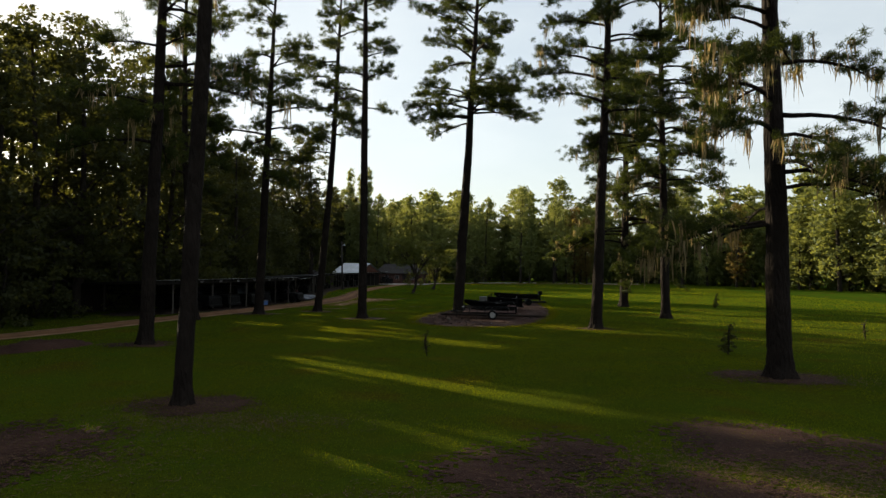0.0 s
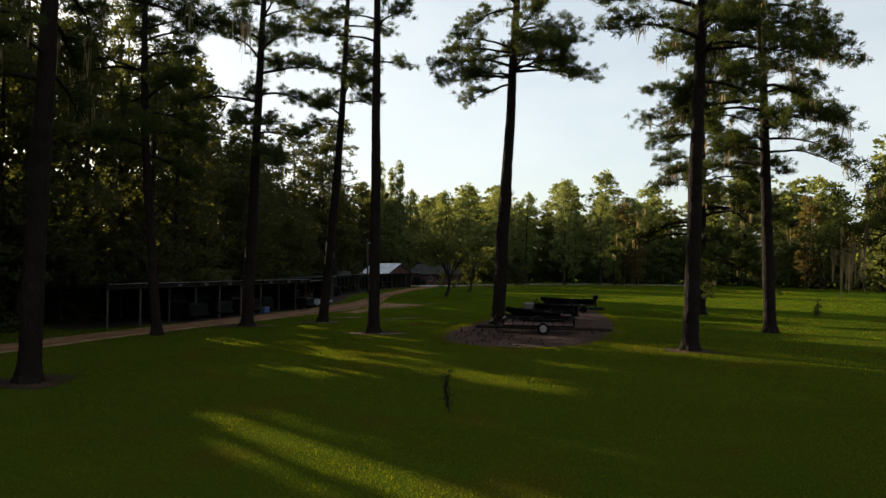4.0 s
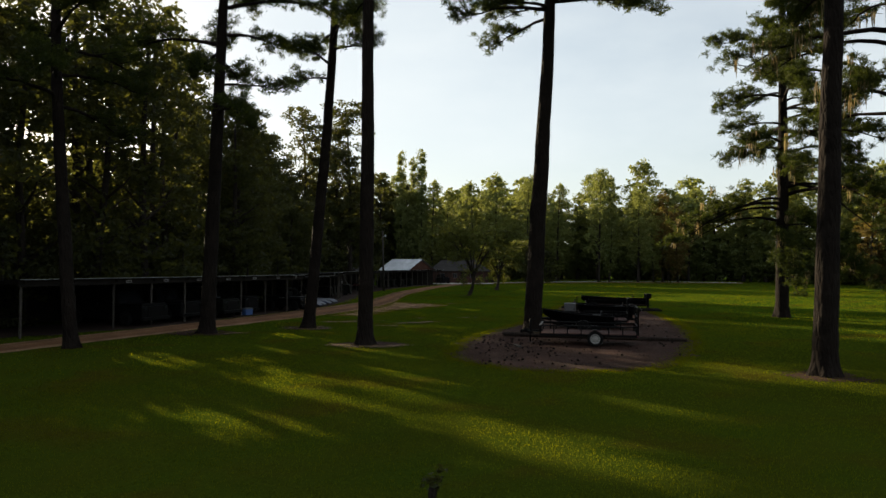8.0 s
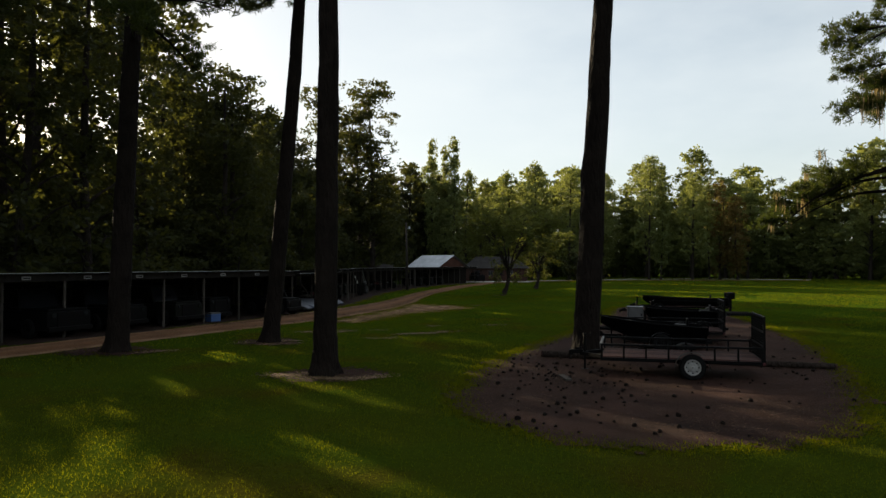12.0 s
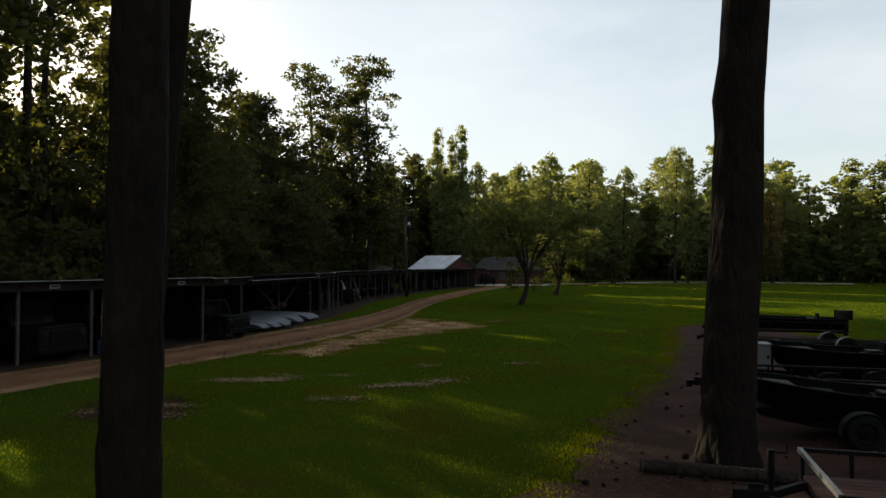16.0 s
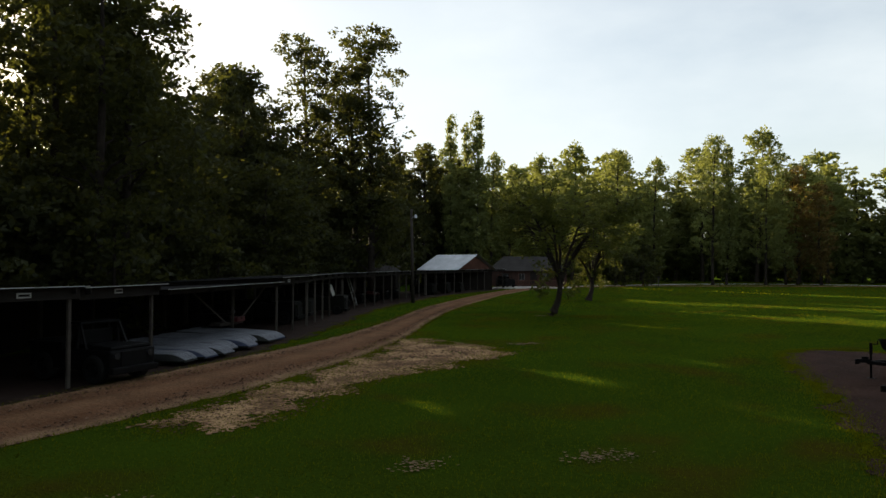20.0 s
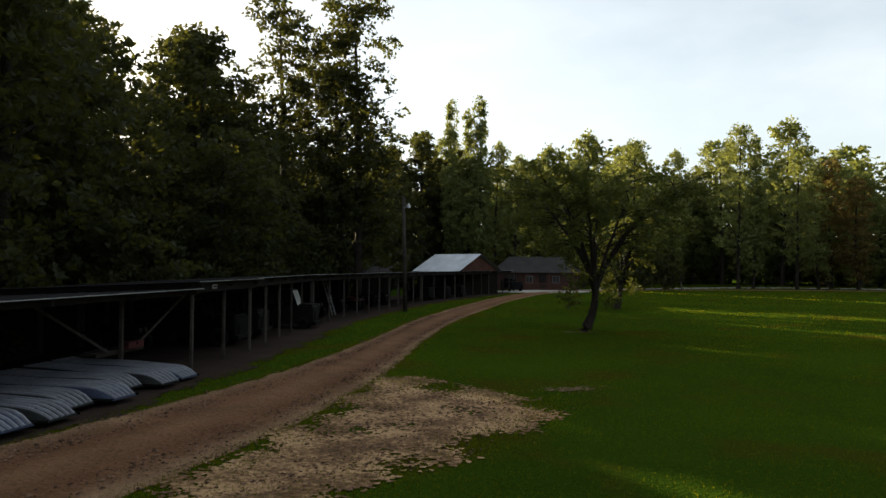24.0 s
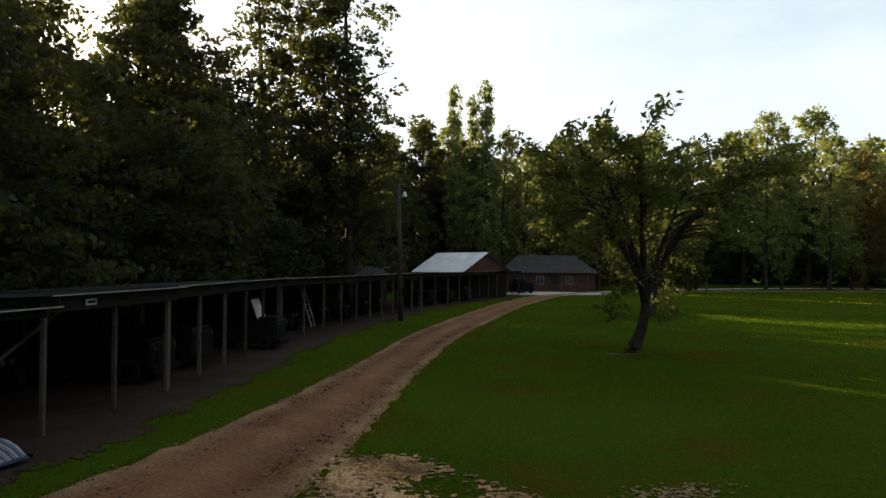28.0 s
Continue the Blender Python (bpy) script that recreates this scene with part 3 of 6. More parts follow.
def trunk_np(line, r0, r1, rng, sides=20, flare=0.55, dense=44, burl=None):
    z = np.concatenate([np.linspace(0, 1.2, 9), np.linspace(1.35, line[-1, 2], dense)])
    pts = np.array([along(line, h) for h in z])
    t = z / line[-1, 2]
    r = r0 * (1 - t) ** 0.75 + r1 * t ** 0.6 + r0 * flare * np.exp(-z / 0.28)
    if burl:
        r = r * (1 + 0.07 * np.exp(-((z - burl) / 0.35) ** 2))
    v, f = tube_np(pts, r, sides, rng, 0.09)
    v = v.reshape(len(z), sides, 3)
    a = np.linspace(0, 2 * np.pi, sides, endpoint=False)
    lobes = 1 + 0.22 * np.sin(a * 5 + rng.random() * 6)[None, :] * np.exp(-z / 0.35)[:, None]
    v = pts[:, None] + (v - pts[:, None]) * lobes[..., None]
    v[0, :, 2] -= 0.03
    return v.reshape(-1, 3), f


def limb_np(start, heading, length, rise, droop, r, rng, n=9):
    t = np.linspace(0, 1, n)
    d = np.array([math.cos(heading), math.sin(heading)])
    perp = np.array([-d[1], d[0]])
    wob = np.cumsum(rng.normal(size=n)) * 0.05 * length * 0.35
    xy = start[:2] + np.outer(t * length, d) + np.outer(wob * t, perp)
    z = start[2] + rise * length * t - droop * length * t * t + np.cumsum(rng.normal(size=n)) * 0.02 * length * 0.4
    return np.column_stack([xy, z]), r * (1 - 0.85 * t)


def pine(base, height, r0, lean, bend, lo, seed, reach=4.2, limbs=26, gap=None, moss=0, label="", flat=1.0, tuft=13, extra=(), burl=None, taper=0.72, needle=(0.23, 0.036), flare=0.42):
    """A tall pine: bare plated trunk, crooked limbs above lo, needle tufts on their twigs, moss on some."""
    rng = np.random.default_rng(seed)
    ob = thing("pine_tree", pose(*base, 0.0), label or "tall pine with a bare dark trunk and high crown", "pine tree", "pines on the lawn")
    line = stem_line(height, lean, bend, rng)
    if burl:
        line = np.array([along(line, h) for h in np.linspace(0, height, 110)])
        line[:, 0] -= 0.06 * np.exp(-((line[:, 2] - burl) / 0.45) ** 2)
    v, f = trunk_np(line, r0, 0.06, rng, burl=burl, flare=flare)
    raw("trunk", v, f, M["pine_bark"], ob, smooth=True)
    tips, outs = [], []
    spec = []
    for k in range(limbs):
        z = lo + (height - lo) * ((k + rng.random()) / limbs) ** 0.95
        if gap and gap[0] < z < gap[1]:
            continue
        up = (z - lo) / (height - lo)
        spec.append((z, rng.random() * 6.283 + k * 2.4, reach * (1 - taper * up ** 1.4) * (0.55 + 0.6 * rng.random()) * (0.75 + 0.25 * min(1, up * 5)), 0.12 + 0.5 * up))
    spec += list(extra)
    for z, hd, ln, rise in spec:
        st = along(line, min(z, height * 0.995))
        pts, rad = limb_np(st, hd, ln, rise + rng.normal() * 0.1, 0.28 * flat, 0.035 + 0.014 * ln, rng)
        wood = [tube_np(pts, rad, 6, rng)]
        m = max(6, int(ln * 4.4))
        for q in range(m):
            s = 0.36 + 0.64 * (q + rng.random()) / m
            i = min(s, 0.999) * (len(pts) - 1)
            a = pts[int(i)] + (pts[int(i) + 1] - pts[int(i)]) * (i % 1)
            side = hd + (1 if q % 2 else -1) * (0.5 + 0.8 * rng.random()) * (1.15 - s)
            tl = (0.4 + 0.9 * rng.random()) * (0.6 + 0.16 * ln) * (1.25 - 0.6 * s)
            tp, tr = limb_np(a, side, tl, 0.3 + rng.normal() * 0.25, 0.0, 0.018, rng, 4)
            wood.append(tube_np(tp, tr, 4, rng))
            for e in (0.99, 0.62):
                j = e * 3
                p = tp[int(j)] + (tp[int(j) + 1] - tp[int(j)]) * (j - int(j))
                for _ in range(2):
                    tips.append(p + rng.normal(size=3) * [0.2, 0.2, 0.13])
                    outs.append([math.cos(side) * 0.6, math.sin(side) * 0.6, 0.45])
        raw("limb", *merge(wood), M["pine_bark"], ob, smooth=True)
    nv, nf = needles_np(np.array(tips), unit(np.array(outs, float) + rng.normal(size=(len(outs), 3)) * 0.4), rng, int(tuft * 3.2), *needle)
    raw("crown", nv, nf, M["needle"], ob)["kind"] = "stuff"
    if moss:
        raw("moss", *moss_np(np.array(tips), moss, rng), M["moss"], ob, "pale hanging moss")["kind"] = "stuff"
    return ob


def moss_np(tips, count, rng):
    """Beards of moss: bundles of thin, crooked hanging strands."""
    low = tips[np.argsort(tips[:, 2])][: max(20, int(len(tips) * 0.55))]
    heads = low[rng.integers(0, len(low), count)]
    vs, fs, k = [], [], 0
    for h in heads:
        length = 0.35 + 1.1 * rng.random() ** 1.6
        for _ in range(7):
            p = h + rng.normal(size=3) * [0.11, 0.11, 0.05]
            ln = length * (0.45 + 0.6 * rng.random())
            a = rng.random() * 6.283
            side = np.array([math.cos(a), math.sin(a), 0]) * (0.018 + 0.025 * rng.random())
            mid = p + [rng.normal() * 0.05, rng.normal() * 0.05, -ln * 0.5]
            end = mid + [rng.normal() * 0.05, rng.normal() * 0.05, -ln * 0.5]
            vs += [p - side, p + side, mid + side * 0.8, mid - side * 0.8, mid - side * 0.8, mid + side * 0.8, end + side * 0.15, end - side * 0.15]
            fs += [[k, k + 1, k + 2, k + 3], [k + 4, k + 5, k + 6, k + 7]]
            k += 8
    return np.array(vs), np.array(fs)


def broadleaf_meshes(height, r0, spread, lo, seed, clumps=120, per=46, leaf=0.34, clump_r=0.6, shape="round", material="leaf", limbs=12, lobes=15, at=None, deep=0.72):
    """Trunk with limbs that carry rounded lobes; each lobe is a shell of leaf clumps, with gaps between the lobes.
    With at, the crown is thinned where the sun finds its way through the wood."""
    rng = np.random.default_rng(seed)
    sway = min(0.5, height * 0.03)
    line = stem_line(height * 0.9, (rng.normal() * sway, rng.normal() * sway), rng.normal() * sway * 0.5, rng, 18)
    tv, tf = trunk_np(line, r0, 0.05, rng, sides=10 if limbs > 3 else 6, dense=14 if limbs > 3 else 7, flare=0.4)
    chunks = [(tv, tf)]
    k = np.arange(lobes)
    u = np.clip((k + rng.random(lobes)) / lobes, 0, 0.985)
    if shape == "round":
        prof = np.sin(np.pi * np.minimum(1, 0.16 + 0.80 * u)) ** 0.55
    elif shape == "spire":
        prof = (1 - u) ** 0.62 * np.minimum(1, 0.5 + u * 2.2)
    else:
        prof = 0.42 + 0.58 * np.sin(np.pi * np.minimum(1, 0.25 + 0.68 * u))
    az = k * 2.4 + rng.random(lobes) * 1.4
    size = spread * (0.27 + 0.20 * rng.random(lobes)) * (0.6 + 0.45 * prof)
    z = np.minimum(lo + (height - lo) * u, height - size * 0.7)
    out = np.maximum(spread * prof * (0.78 + 0.34 * rng.random(lobes)) - size, 0.1 * spread * rng.random(lobes))
    stem = np.array([along(line, min(h, line[-1, 2])) for h in z])
    hub = np.column_stack([stem[:, 0] + out * np.cos(az), stem[:, 1] + out * np.sin(az), z])
    for c, h in list(zip(hub, z))[: max(limbs, 3)]:
        st = along(line, min(max(lo * 0.7, h - 0.5 - 0.45 * np.hypot(*(c[:2] - line[0, :2]))), line[-1, 2] * 0.97))
        t = np.linspace(0, 1, 6)[:, None]
        pts = st + (c - st) * t + np.array([0, 0, 0.35]) * np.sin(t * math.pi) + rng.normal(size=(6, 3)) * 0.08 * (t * (1 - t) * 4)
        chunks.append(tube_np(pts, r0 * 0.36 * (1 - 0.85 * t[:, 0]), 5, rng))
    wood = mesh_of("trunk", *merge(chunks), smooth=True)
    own = rng.choice(lobes, clumps, p=size ** 2 / (size ** 2).sum())
    d = unit(rng.normal(size=(clumps, 3)) + [0, 0, 0.35])
    cents = hub[own] + d * (size[own] * (0.45 + 0.55 * rng.random(clumps) ** 0.5))[:, None] * [1.0, 1.0, deep]
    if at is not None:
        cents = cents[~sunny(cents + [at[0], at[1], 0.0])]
    n = len(cents) * per
    sz = np.repeat(clump_r * (0.6 + 0.8 * rng.random(len(cents))), per)[:, None]
    d = unit(rng.normal(size=(n, 3))) * (rng.random((n, 1)) ** 0.55)
    pts = np.repeat(cents, per, 0) + d * sz * [1.15, 1.15, 0.72]
    crown = mesh_of("crown", *leaves_np(pts, leaf, rng))
    wood.materials.append(M["bark"])
    crown.materials.append(M[material])
    return wood, crown


def plant(kind, meshes, x, y, s, turn, label, category, group, sz=None):
    ob = thing(kind, pose(x, y, 0, 0, 0, turn) , label, category, group)
    ob.scale = (s, s, sz or s)
    for nm, me in zip(("trunk", "crown"), meshes):
        p = new(nm, me)
        p.parent = ob
        if nm == "crown":
            p["kind"] = "stuff"
    return ob


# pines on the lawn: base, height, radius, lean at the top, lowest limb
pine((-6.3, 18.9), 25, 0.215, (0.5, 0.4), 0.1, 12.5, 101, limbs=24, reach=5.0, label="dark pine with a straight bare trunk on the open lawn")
pine((-13.0, 32.4), 24, 0.31, (0.6, 0.2), 0.0, 8.5, 102, limbs=30, reach=4.8, moss=40, label="pine with pale hanging moss near the track")
pine((-15.9, 46.8), 23, 0.24, (-1.0, 0.3), -0.35, 8.5, 103, limbs=28, label="slender pine bowed near its foot beside the track")
pine((-13.4, 52.9), 24, 0.33, (0.7, 0.3), 0.0, 9.8, 104, limbs=28, reach=5.2, label="pine with a wide sparse crown beside the track")
pine((-9.7, 56.3), 25, 0.29, (1.5, 0.4), 0.15, 12.6, 105, limbs=22, reach=3.8, taper=0.5, label="leaning pine with a thin crooked crown", extra=((12.4, 2.6, 2.4, 0.35),))
pine((-5.4, 49.4), 27, 0.295, (-0.1, 0.5), 0.05, 13.4, 106, limbs=18, reach=3.0, taper=0.4, label="straight pine with a narrow high crown")
pine((1.25, 54.2), 27, 0.39, (1.45, 1.0), 0.0, 14.5, 107, limbs=42, reach=5.4, taper=0.42, gap=(17.8, 19.0), burl=5.6, flare=0.2, label="large pine standing in the pine straw bed by the trailers", extra=((15.4, 0.1, 4.6, 0.34), (15.6, 3.3, 4.4, 0.30), (16.0, 0.6, 4.2, 0.36), (16.4, 2.7, 4.2, 0.36), (15.1, 4.0, 3.6, 0.25), (15.3, 5.5, 3.8, 0.28), (16.8, 1.6, 3.0, 0.4), (15.0, 3.0, 2.4, 0.1), (16.6, 6.0, 3.6, 0.4), (16.7, 3.6, 3.6, 0.4)))
pine((9.3, 43.4), 26, 0.33, (0.9, 0.4), 0.0, 11.0, 108, limbs=44, reach=5.4, taper=0.5, moss=40, label="straight dark pine with a high dense crown")
pine((16.4, 52.9), 25, 0.33, (-0.4, 0.4), 0.0, 9.4, 109, limbs=50, reach=6.4, moss=90, flat=1.6, label="pine with drooping mossy limbs on the bright lawn")
pine((17.2, 68.4), 24, 0.40, (0.3, 0.3), 0.0, 3.6, 110, limbs=66, reach=7.0, moss=90, tuft=13, needle=(0.26, 0.042), flat=1.9, label="broad pine with drooping limbs down to head height")
pine((11.6, 24.7), 22, 0.40, (-0.4, 0.4), 0.0, 4.6, 111, limbs=42, reach=5.4, moss=170, flat=1.5, tuft=17, needle=(0.20, 0.026), label="stout mossy pine with low dark limbs")

# woods
OAKS_BACK = [broadleaf_meshes(18.0, 0.24, 4.8, 1.5, 207, clumps=130, per=18, leaf=0.74, clump_r=1.0, limbs=3), broadleaf_meshes(17.0, 0.22, 4.6, 1.0, 208, clumps=130, per=18, leaf=0.74, clump_r=1.0, shape="mid", limbs=3)]
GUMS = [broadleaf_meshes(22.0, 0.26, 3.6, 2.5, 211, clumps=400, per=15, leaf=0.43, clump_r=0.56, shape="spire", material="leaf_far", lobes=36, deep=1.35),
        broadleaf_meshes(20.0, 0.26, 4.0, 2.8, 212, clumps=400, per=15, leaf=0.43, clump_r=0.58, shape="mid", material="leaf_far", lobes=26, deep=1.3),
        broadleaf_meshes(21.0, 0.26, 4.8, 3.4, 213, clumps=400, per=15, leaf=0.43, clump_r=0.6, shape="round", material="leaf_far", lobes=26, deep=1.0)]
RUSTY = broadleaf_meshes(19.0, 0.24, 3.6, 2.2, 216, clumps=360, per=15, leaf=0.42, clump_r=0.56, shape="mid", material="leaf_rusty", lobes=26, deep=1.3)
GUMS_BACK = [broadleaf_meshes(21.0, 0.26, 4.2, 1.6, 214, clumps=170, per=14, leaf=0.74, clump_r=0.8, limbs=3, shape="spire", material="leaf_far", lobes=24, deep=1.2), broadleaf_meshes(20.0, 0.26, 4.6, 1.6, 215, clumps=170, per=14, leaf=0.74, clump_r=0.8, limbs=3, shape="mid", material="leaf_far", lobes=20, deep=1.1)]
BUSH_FAR = [broadleaf_meshes(4.4, 0.06, 2.4, 0.1, 223, clumps=60, per=15, leaf=0.44, clump_r=0.5, limbs=3, material="leaf_far", lobes=9)]
BUSH = [broadleaf_meshes(3.4, 0.06, 2.2, 0.1, 221, clumps=60, per=15, leaf=0.42, clump_r=0.5, limbs=3, lobes=9),
        broadleaf_meshes(5.0, 0.07, 2.4, 0.2, 222, clumps=70, per=15, leaf=0.42, clump_r=0.55, limbs=3, shape="mid", lobes=9)]

rw = np.random.default_rng(77)
LEFT_EDGE = [(-34, -30), (-32, -12), (-30, 2), (-29, 14), (-27, 26), (-25.5, 36), (-25.5, 46), (-24.5, 56), (-23, 66), (-23, 80), (-24.5, 94), (-25.5, 108), (-27, 122), (-28, 136), (-27, 150), (-24, 162)]
edge = smooth_line(LEFT_EDGE, 4)
for row, (back, high, clumps, per, leaf) in enumerate(((0.6, 18.5, 300, 24, 0.32), (5.0, 22.0, 290, 22, 0.35), (10.5, 22.5, 200, 15, 0.54), (18.5, 21.0, 150, 14, 0.66))):
    for k in range(row % 2, len(edge), 2):
        x, y = edge[k]
        x, y = float(x - back + rw.normal() * 1.2), float(y + rw.normal() * 1.4)
        tall = high * (0.84 + 0.3 * rw.random()) * (0.66 if y > 88 else 1.0)
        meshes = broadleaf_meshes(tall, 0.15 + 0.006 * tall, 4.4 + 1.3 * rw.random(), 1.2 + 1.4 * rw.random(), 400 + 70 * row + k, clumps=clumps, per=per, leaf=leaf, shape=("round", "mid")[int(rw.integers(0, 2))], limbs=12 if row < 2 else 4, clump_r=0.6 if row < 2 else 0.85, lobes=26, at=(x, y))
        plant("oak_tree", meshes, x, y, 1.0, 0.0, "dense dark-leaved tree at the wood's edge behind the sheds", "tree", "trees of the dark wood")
for back, step in ((31.0, 2), (46.0, 2)):
    for k in range(0, len(edge), step):
        x, y = edge[k]
        plant("oak_tree", OAKS_BACK[k // 2 % 2], x - back + rw.normal() * 1.5, y + rw.normal() * 1.4, 0.8 + 0.12 * rw.random(), rw.random() * 360, "dense dark tree deep inside the wood", "tree", "trees of the dark wood")
for k in range(0, len(edge)):
    x, y = edge[k]
    x, y = float(x + 0.4 - 3.2 * (k % 3) + rw.normal() * 0.8), float(y + rw.normal())
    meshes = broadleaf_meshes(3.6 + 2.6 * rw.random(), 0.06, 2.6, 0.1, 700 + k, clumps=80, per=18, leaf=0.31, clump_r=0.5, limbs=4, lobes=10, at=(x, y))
    plant("bush", meshes, x, y, 1.0, 0.0, "dark undergrowth bush at the wood's edge", "bush", "undergrowth of the dark wood")
for k in range(0, 2 * len(edge)):
    x, y = edge[k // 2]
    x, y = float(x - 5.5 - 6.5 * (k % 2) + rw.normal() * 0.8), float(y + rw.normal() * 1.2)
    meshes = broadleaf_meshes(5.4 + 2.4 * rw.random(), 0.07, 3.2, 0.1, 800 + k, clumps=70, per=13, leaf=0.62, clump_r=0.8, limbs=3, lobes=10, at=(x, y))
    plant("bush", meshes, x, y, 1.0, 0.0, "tall dark undergrowth inside the wood", "bush", "undergrowth of the dark wood")
for k, (x, y, tall, spread, shape) in enumerate(((-22.4, 119.6, 26.4, 5.6, "mid"), (-24.2, 121.0, 22.5, 5.2, "round"), (-28.2, 117.5, 25.0, 5.0, "mid"), (-31.0, 110.0, 20.0, 5.2, "round"), (-34.5, 113.0, 21.0, 5.0, "mid"), (-37.5, 103.0, 21.0, 5.4, "round"), (-36.5, 120.0, 20.0, 5.0, "mid"), (-43.0, 112.0, 23.0, 5.4, "round"), (-33.5, 92.0, 20.0, 5.0, "mid"))):
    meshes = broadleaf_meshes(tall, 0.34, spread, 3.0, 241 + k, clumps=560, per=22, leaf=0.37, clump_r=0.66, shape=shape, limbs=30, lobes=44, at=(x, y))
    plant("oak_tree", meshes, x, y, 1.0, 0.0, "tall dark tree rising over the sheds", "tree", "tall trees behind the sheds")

RIGHT_EDGE = [(96, 20), (90, 50), (82, 85), (74, 117), (67, 137), (60, 160), (52, 176), (40, 184), (28, 190), (16, 193), (4, 190), (-6, 182), (-14, 172)]
edge = smooth_line(RIGHT_EDGE, 6)
mid = np.array([10.0, 90.0])
for row, (back, step) in enumerate(((0.0, 3), (5.0, 2), (11.0, 2), (20.0, 3))):
    for k in range(row % 2, len(edge), step):
        x, y = edge[k] + unit(edge[k] - mid) * back + rw.normal(size=2) * 1.5
        s = 0.72 + 0.46 * rw.random()
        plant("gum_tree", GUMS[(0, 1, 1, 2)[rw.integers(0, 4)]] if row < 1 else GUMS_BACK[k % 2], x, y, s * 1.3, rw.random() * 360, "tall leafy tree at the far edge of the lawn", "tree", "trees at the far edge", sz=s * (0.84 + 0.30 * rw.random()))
for k in range(0, len(edge)):
    x, y = edge[k] + unit(edge[k] - mid) * (4.0 + 9.0 * (k % 2)) + rw.normal(size=2)
    plant("bush", BUSH_FAR[0] if k % 2 == 0 else BUSH[1], x, y, 1.2 + 0.6 * rw.random(), rw.random() * 360, "leafy undergrowth below the far trees", "bush", "undergrowth of the far wood")
for k in range(0, len(edge), 2):
    x, y = edge[k] + unit(edge[k] - mid) * 15.0 + rw.normal(size=2) * 1.5
    plant("bush", BUSH[k // 2 % 2], x, y, 2.1 + 0.5 * rw.random(), rw.random() * 360, "tall dark undergrowth inside the far wood", "bush", "undergrowth of the far wood")
for k in range(14):
    x, y = -46.0 + 3.2 * k + rw.normal(), 172.0 + 6.0 * (k % 3) + rw.normal()
    plant("gum_tree", GUMS_BACK[k % 2], x, y, 0.8 + 0.2 * rw.random(), rw.random() * 360, "tall leafy tree in the wood behind the house", "tree", "trees behind the house")
    plant("bush", BUSH[k % 2], x + 1.5, y - 3.0, 1.5, rw.random() * 360, "dark undergrowth behind the house", "bush", "undergrowth of the far wood")
for k, (x, y, tall) in enumerate(((-25.0, 157.0, 20.5), (-20.6, 161.0, 19.0), (-29.5, 151.0, 18.0), (-31.0, 160.0, 19.5), (-26.5, 147.0, 14.0))):
    meshes = broadleaf_meshes(tall, 0.26, 4.8, 1.5, 260 + k, clumps=330, per=16, leaf=0.45, clump_r=0.62, limbs=14, lobes=28, deep=0.9)
    plant("oak_tree", meshes, x, y, 1.0, 0.0, "dark rounded tree behind the bright-roofed building", "tree", "trees behind the house")
for k, (x, y, tall) in enumerate(((-24.4, 153.4, 20.6), (-27.6, 153.0, 18.6), (-22.8, 158.0, 17.5))):
    meshes = broadleaf_meshes(tall, 0.24, 2.6, 8.0, 270 + k, clumps=260, per=18, leaf=0.40, clump_r=0.55, limbs=14, lobes=22, deep=0.8)
    plant("pine_tree", meshes, x, y, 1.0, 0.0, "dark round-topped pine on a tall bare stem", "tree", "trees behind the house")
for x, y, s, turn in ((31.0, 172.0, 0.95, 40), (33.5, 169.0, 0.8, 160), (61.0, 150.0, 0.9, 250)):
    plant("gum_tree", RUSTY, x, y, s, turn, "tall tree with rust-brown leaves at the far edge", "tree", "trees at the far edge")
for x, y, s, sz, turn, g in ((-20.4, 154.6, 0.66, 1.09, 30, 0), (-18.7, 156.0, 0.62, 1.04, 100, 0), (-17.2, 154.0, 0.74, 1.10, 210, 0), (-18.8, 155.4, 1.0, 0.84, 70, 1), (-15.0, 156.5, 0.72, 0.93, 160, 1), (-12.6, 158.0, 0.8, 0.85, 130, 1), (-22.0, 162.0, 1.0, 1.0, 200, 2), (-8.0, 164.0, 0.95, 0.95, 10, 1), (-3.5, 160.0, 0.98, 1.0, 60, 1), (3.0, 163.0, 0.9, 0.96, 100, 2), (17.6, 167.5, 0.85, 1.08, 80, 2), (19.8, 168.5, 0.7, 0.95, 180, 0), (10.0, 176.0, 0.9, 1.0, 160, 1), (25.5, 168.5, 0.85, 0.92, 20, 2), (29.0, 171.0, 0.7, 0.86, 220, 1)):
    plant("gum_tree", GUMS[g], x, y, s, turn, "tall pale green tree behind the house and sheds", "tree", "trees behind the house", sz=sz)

for x, y, sc in ((4.0, 158.0, 1.0), (6.6, 159.0, 1.15)):
    plant("bush", BUSH[1], x, y, sc, x * 40, "dark many-stemmed shrub standing beside the far track", "bush", "shrubs by the far track")


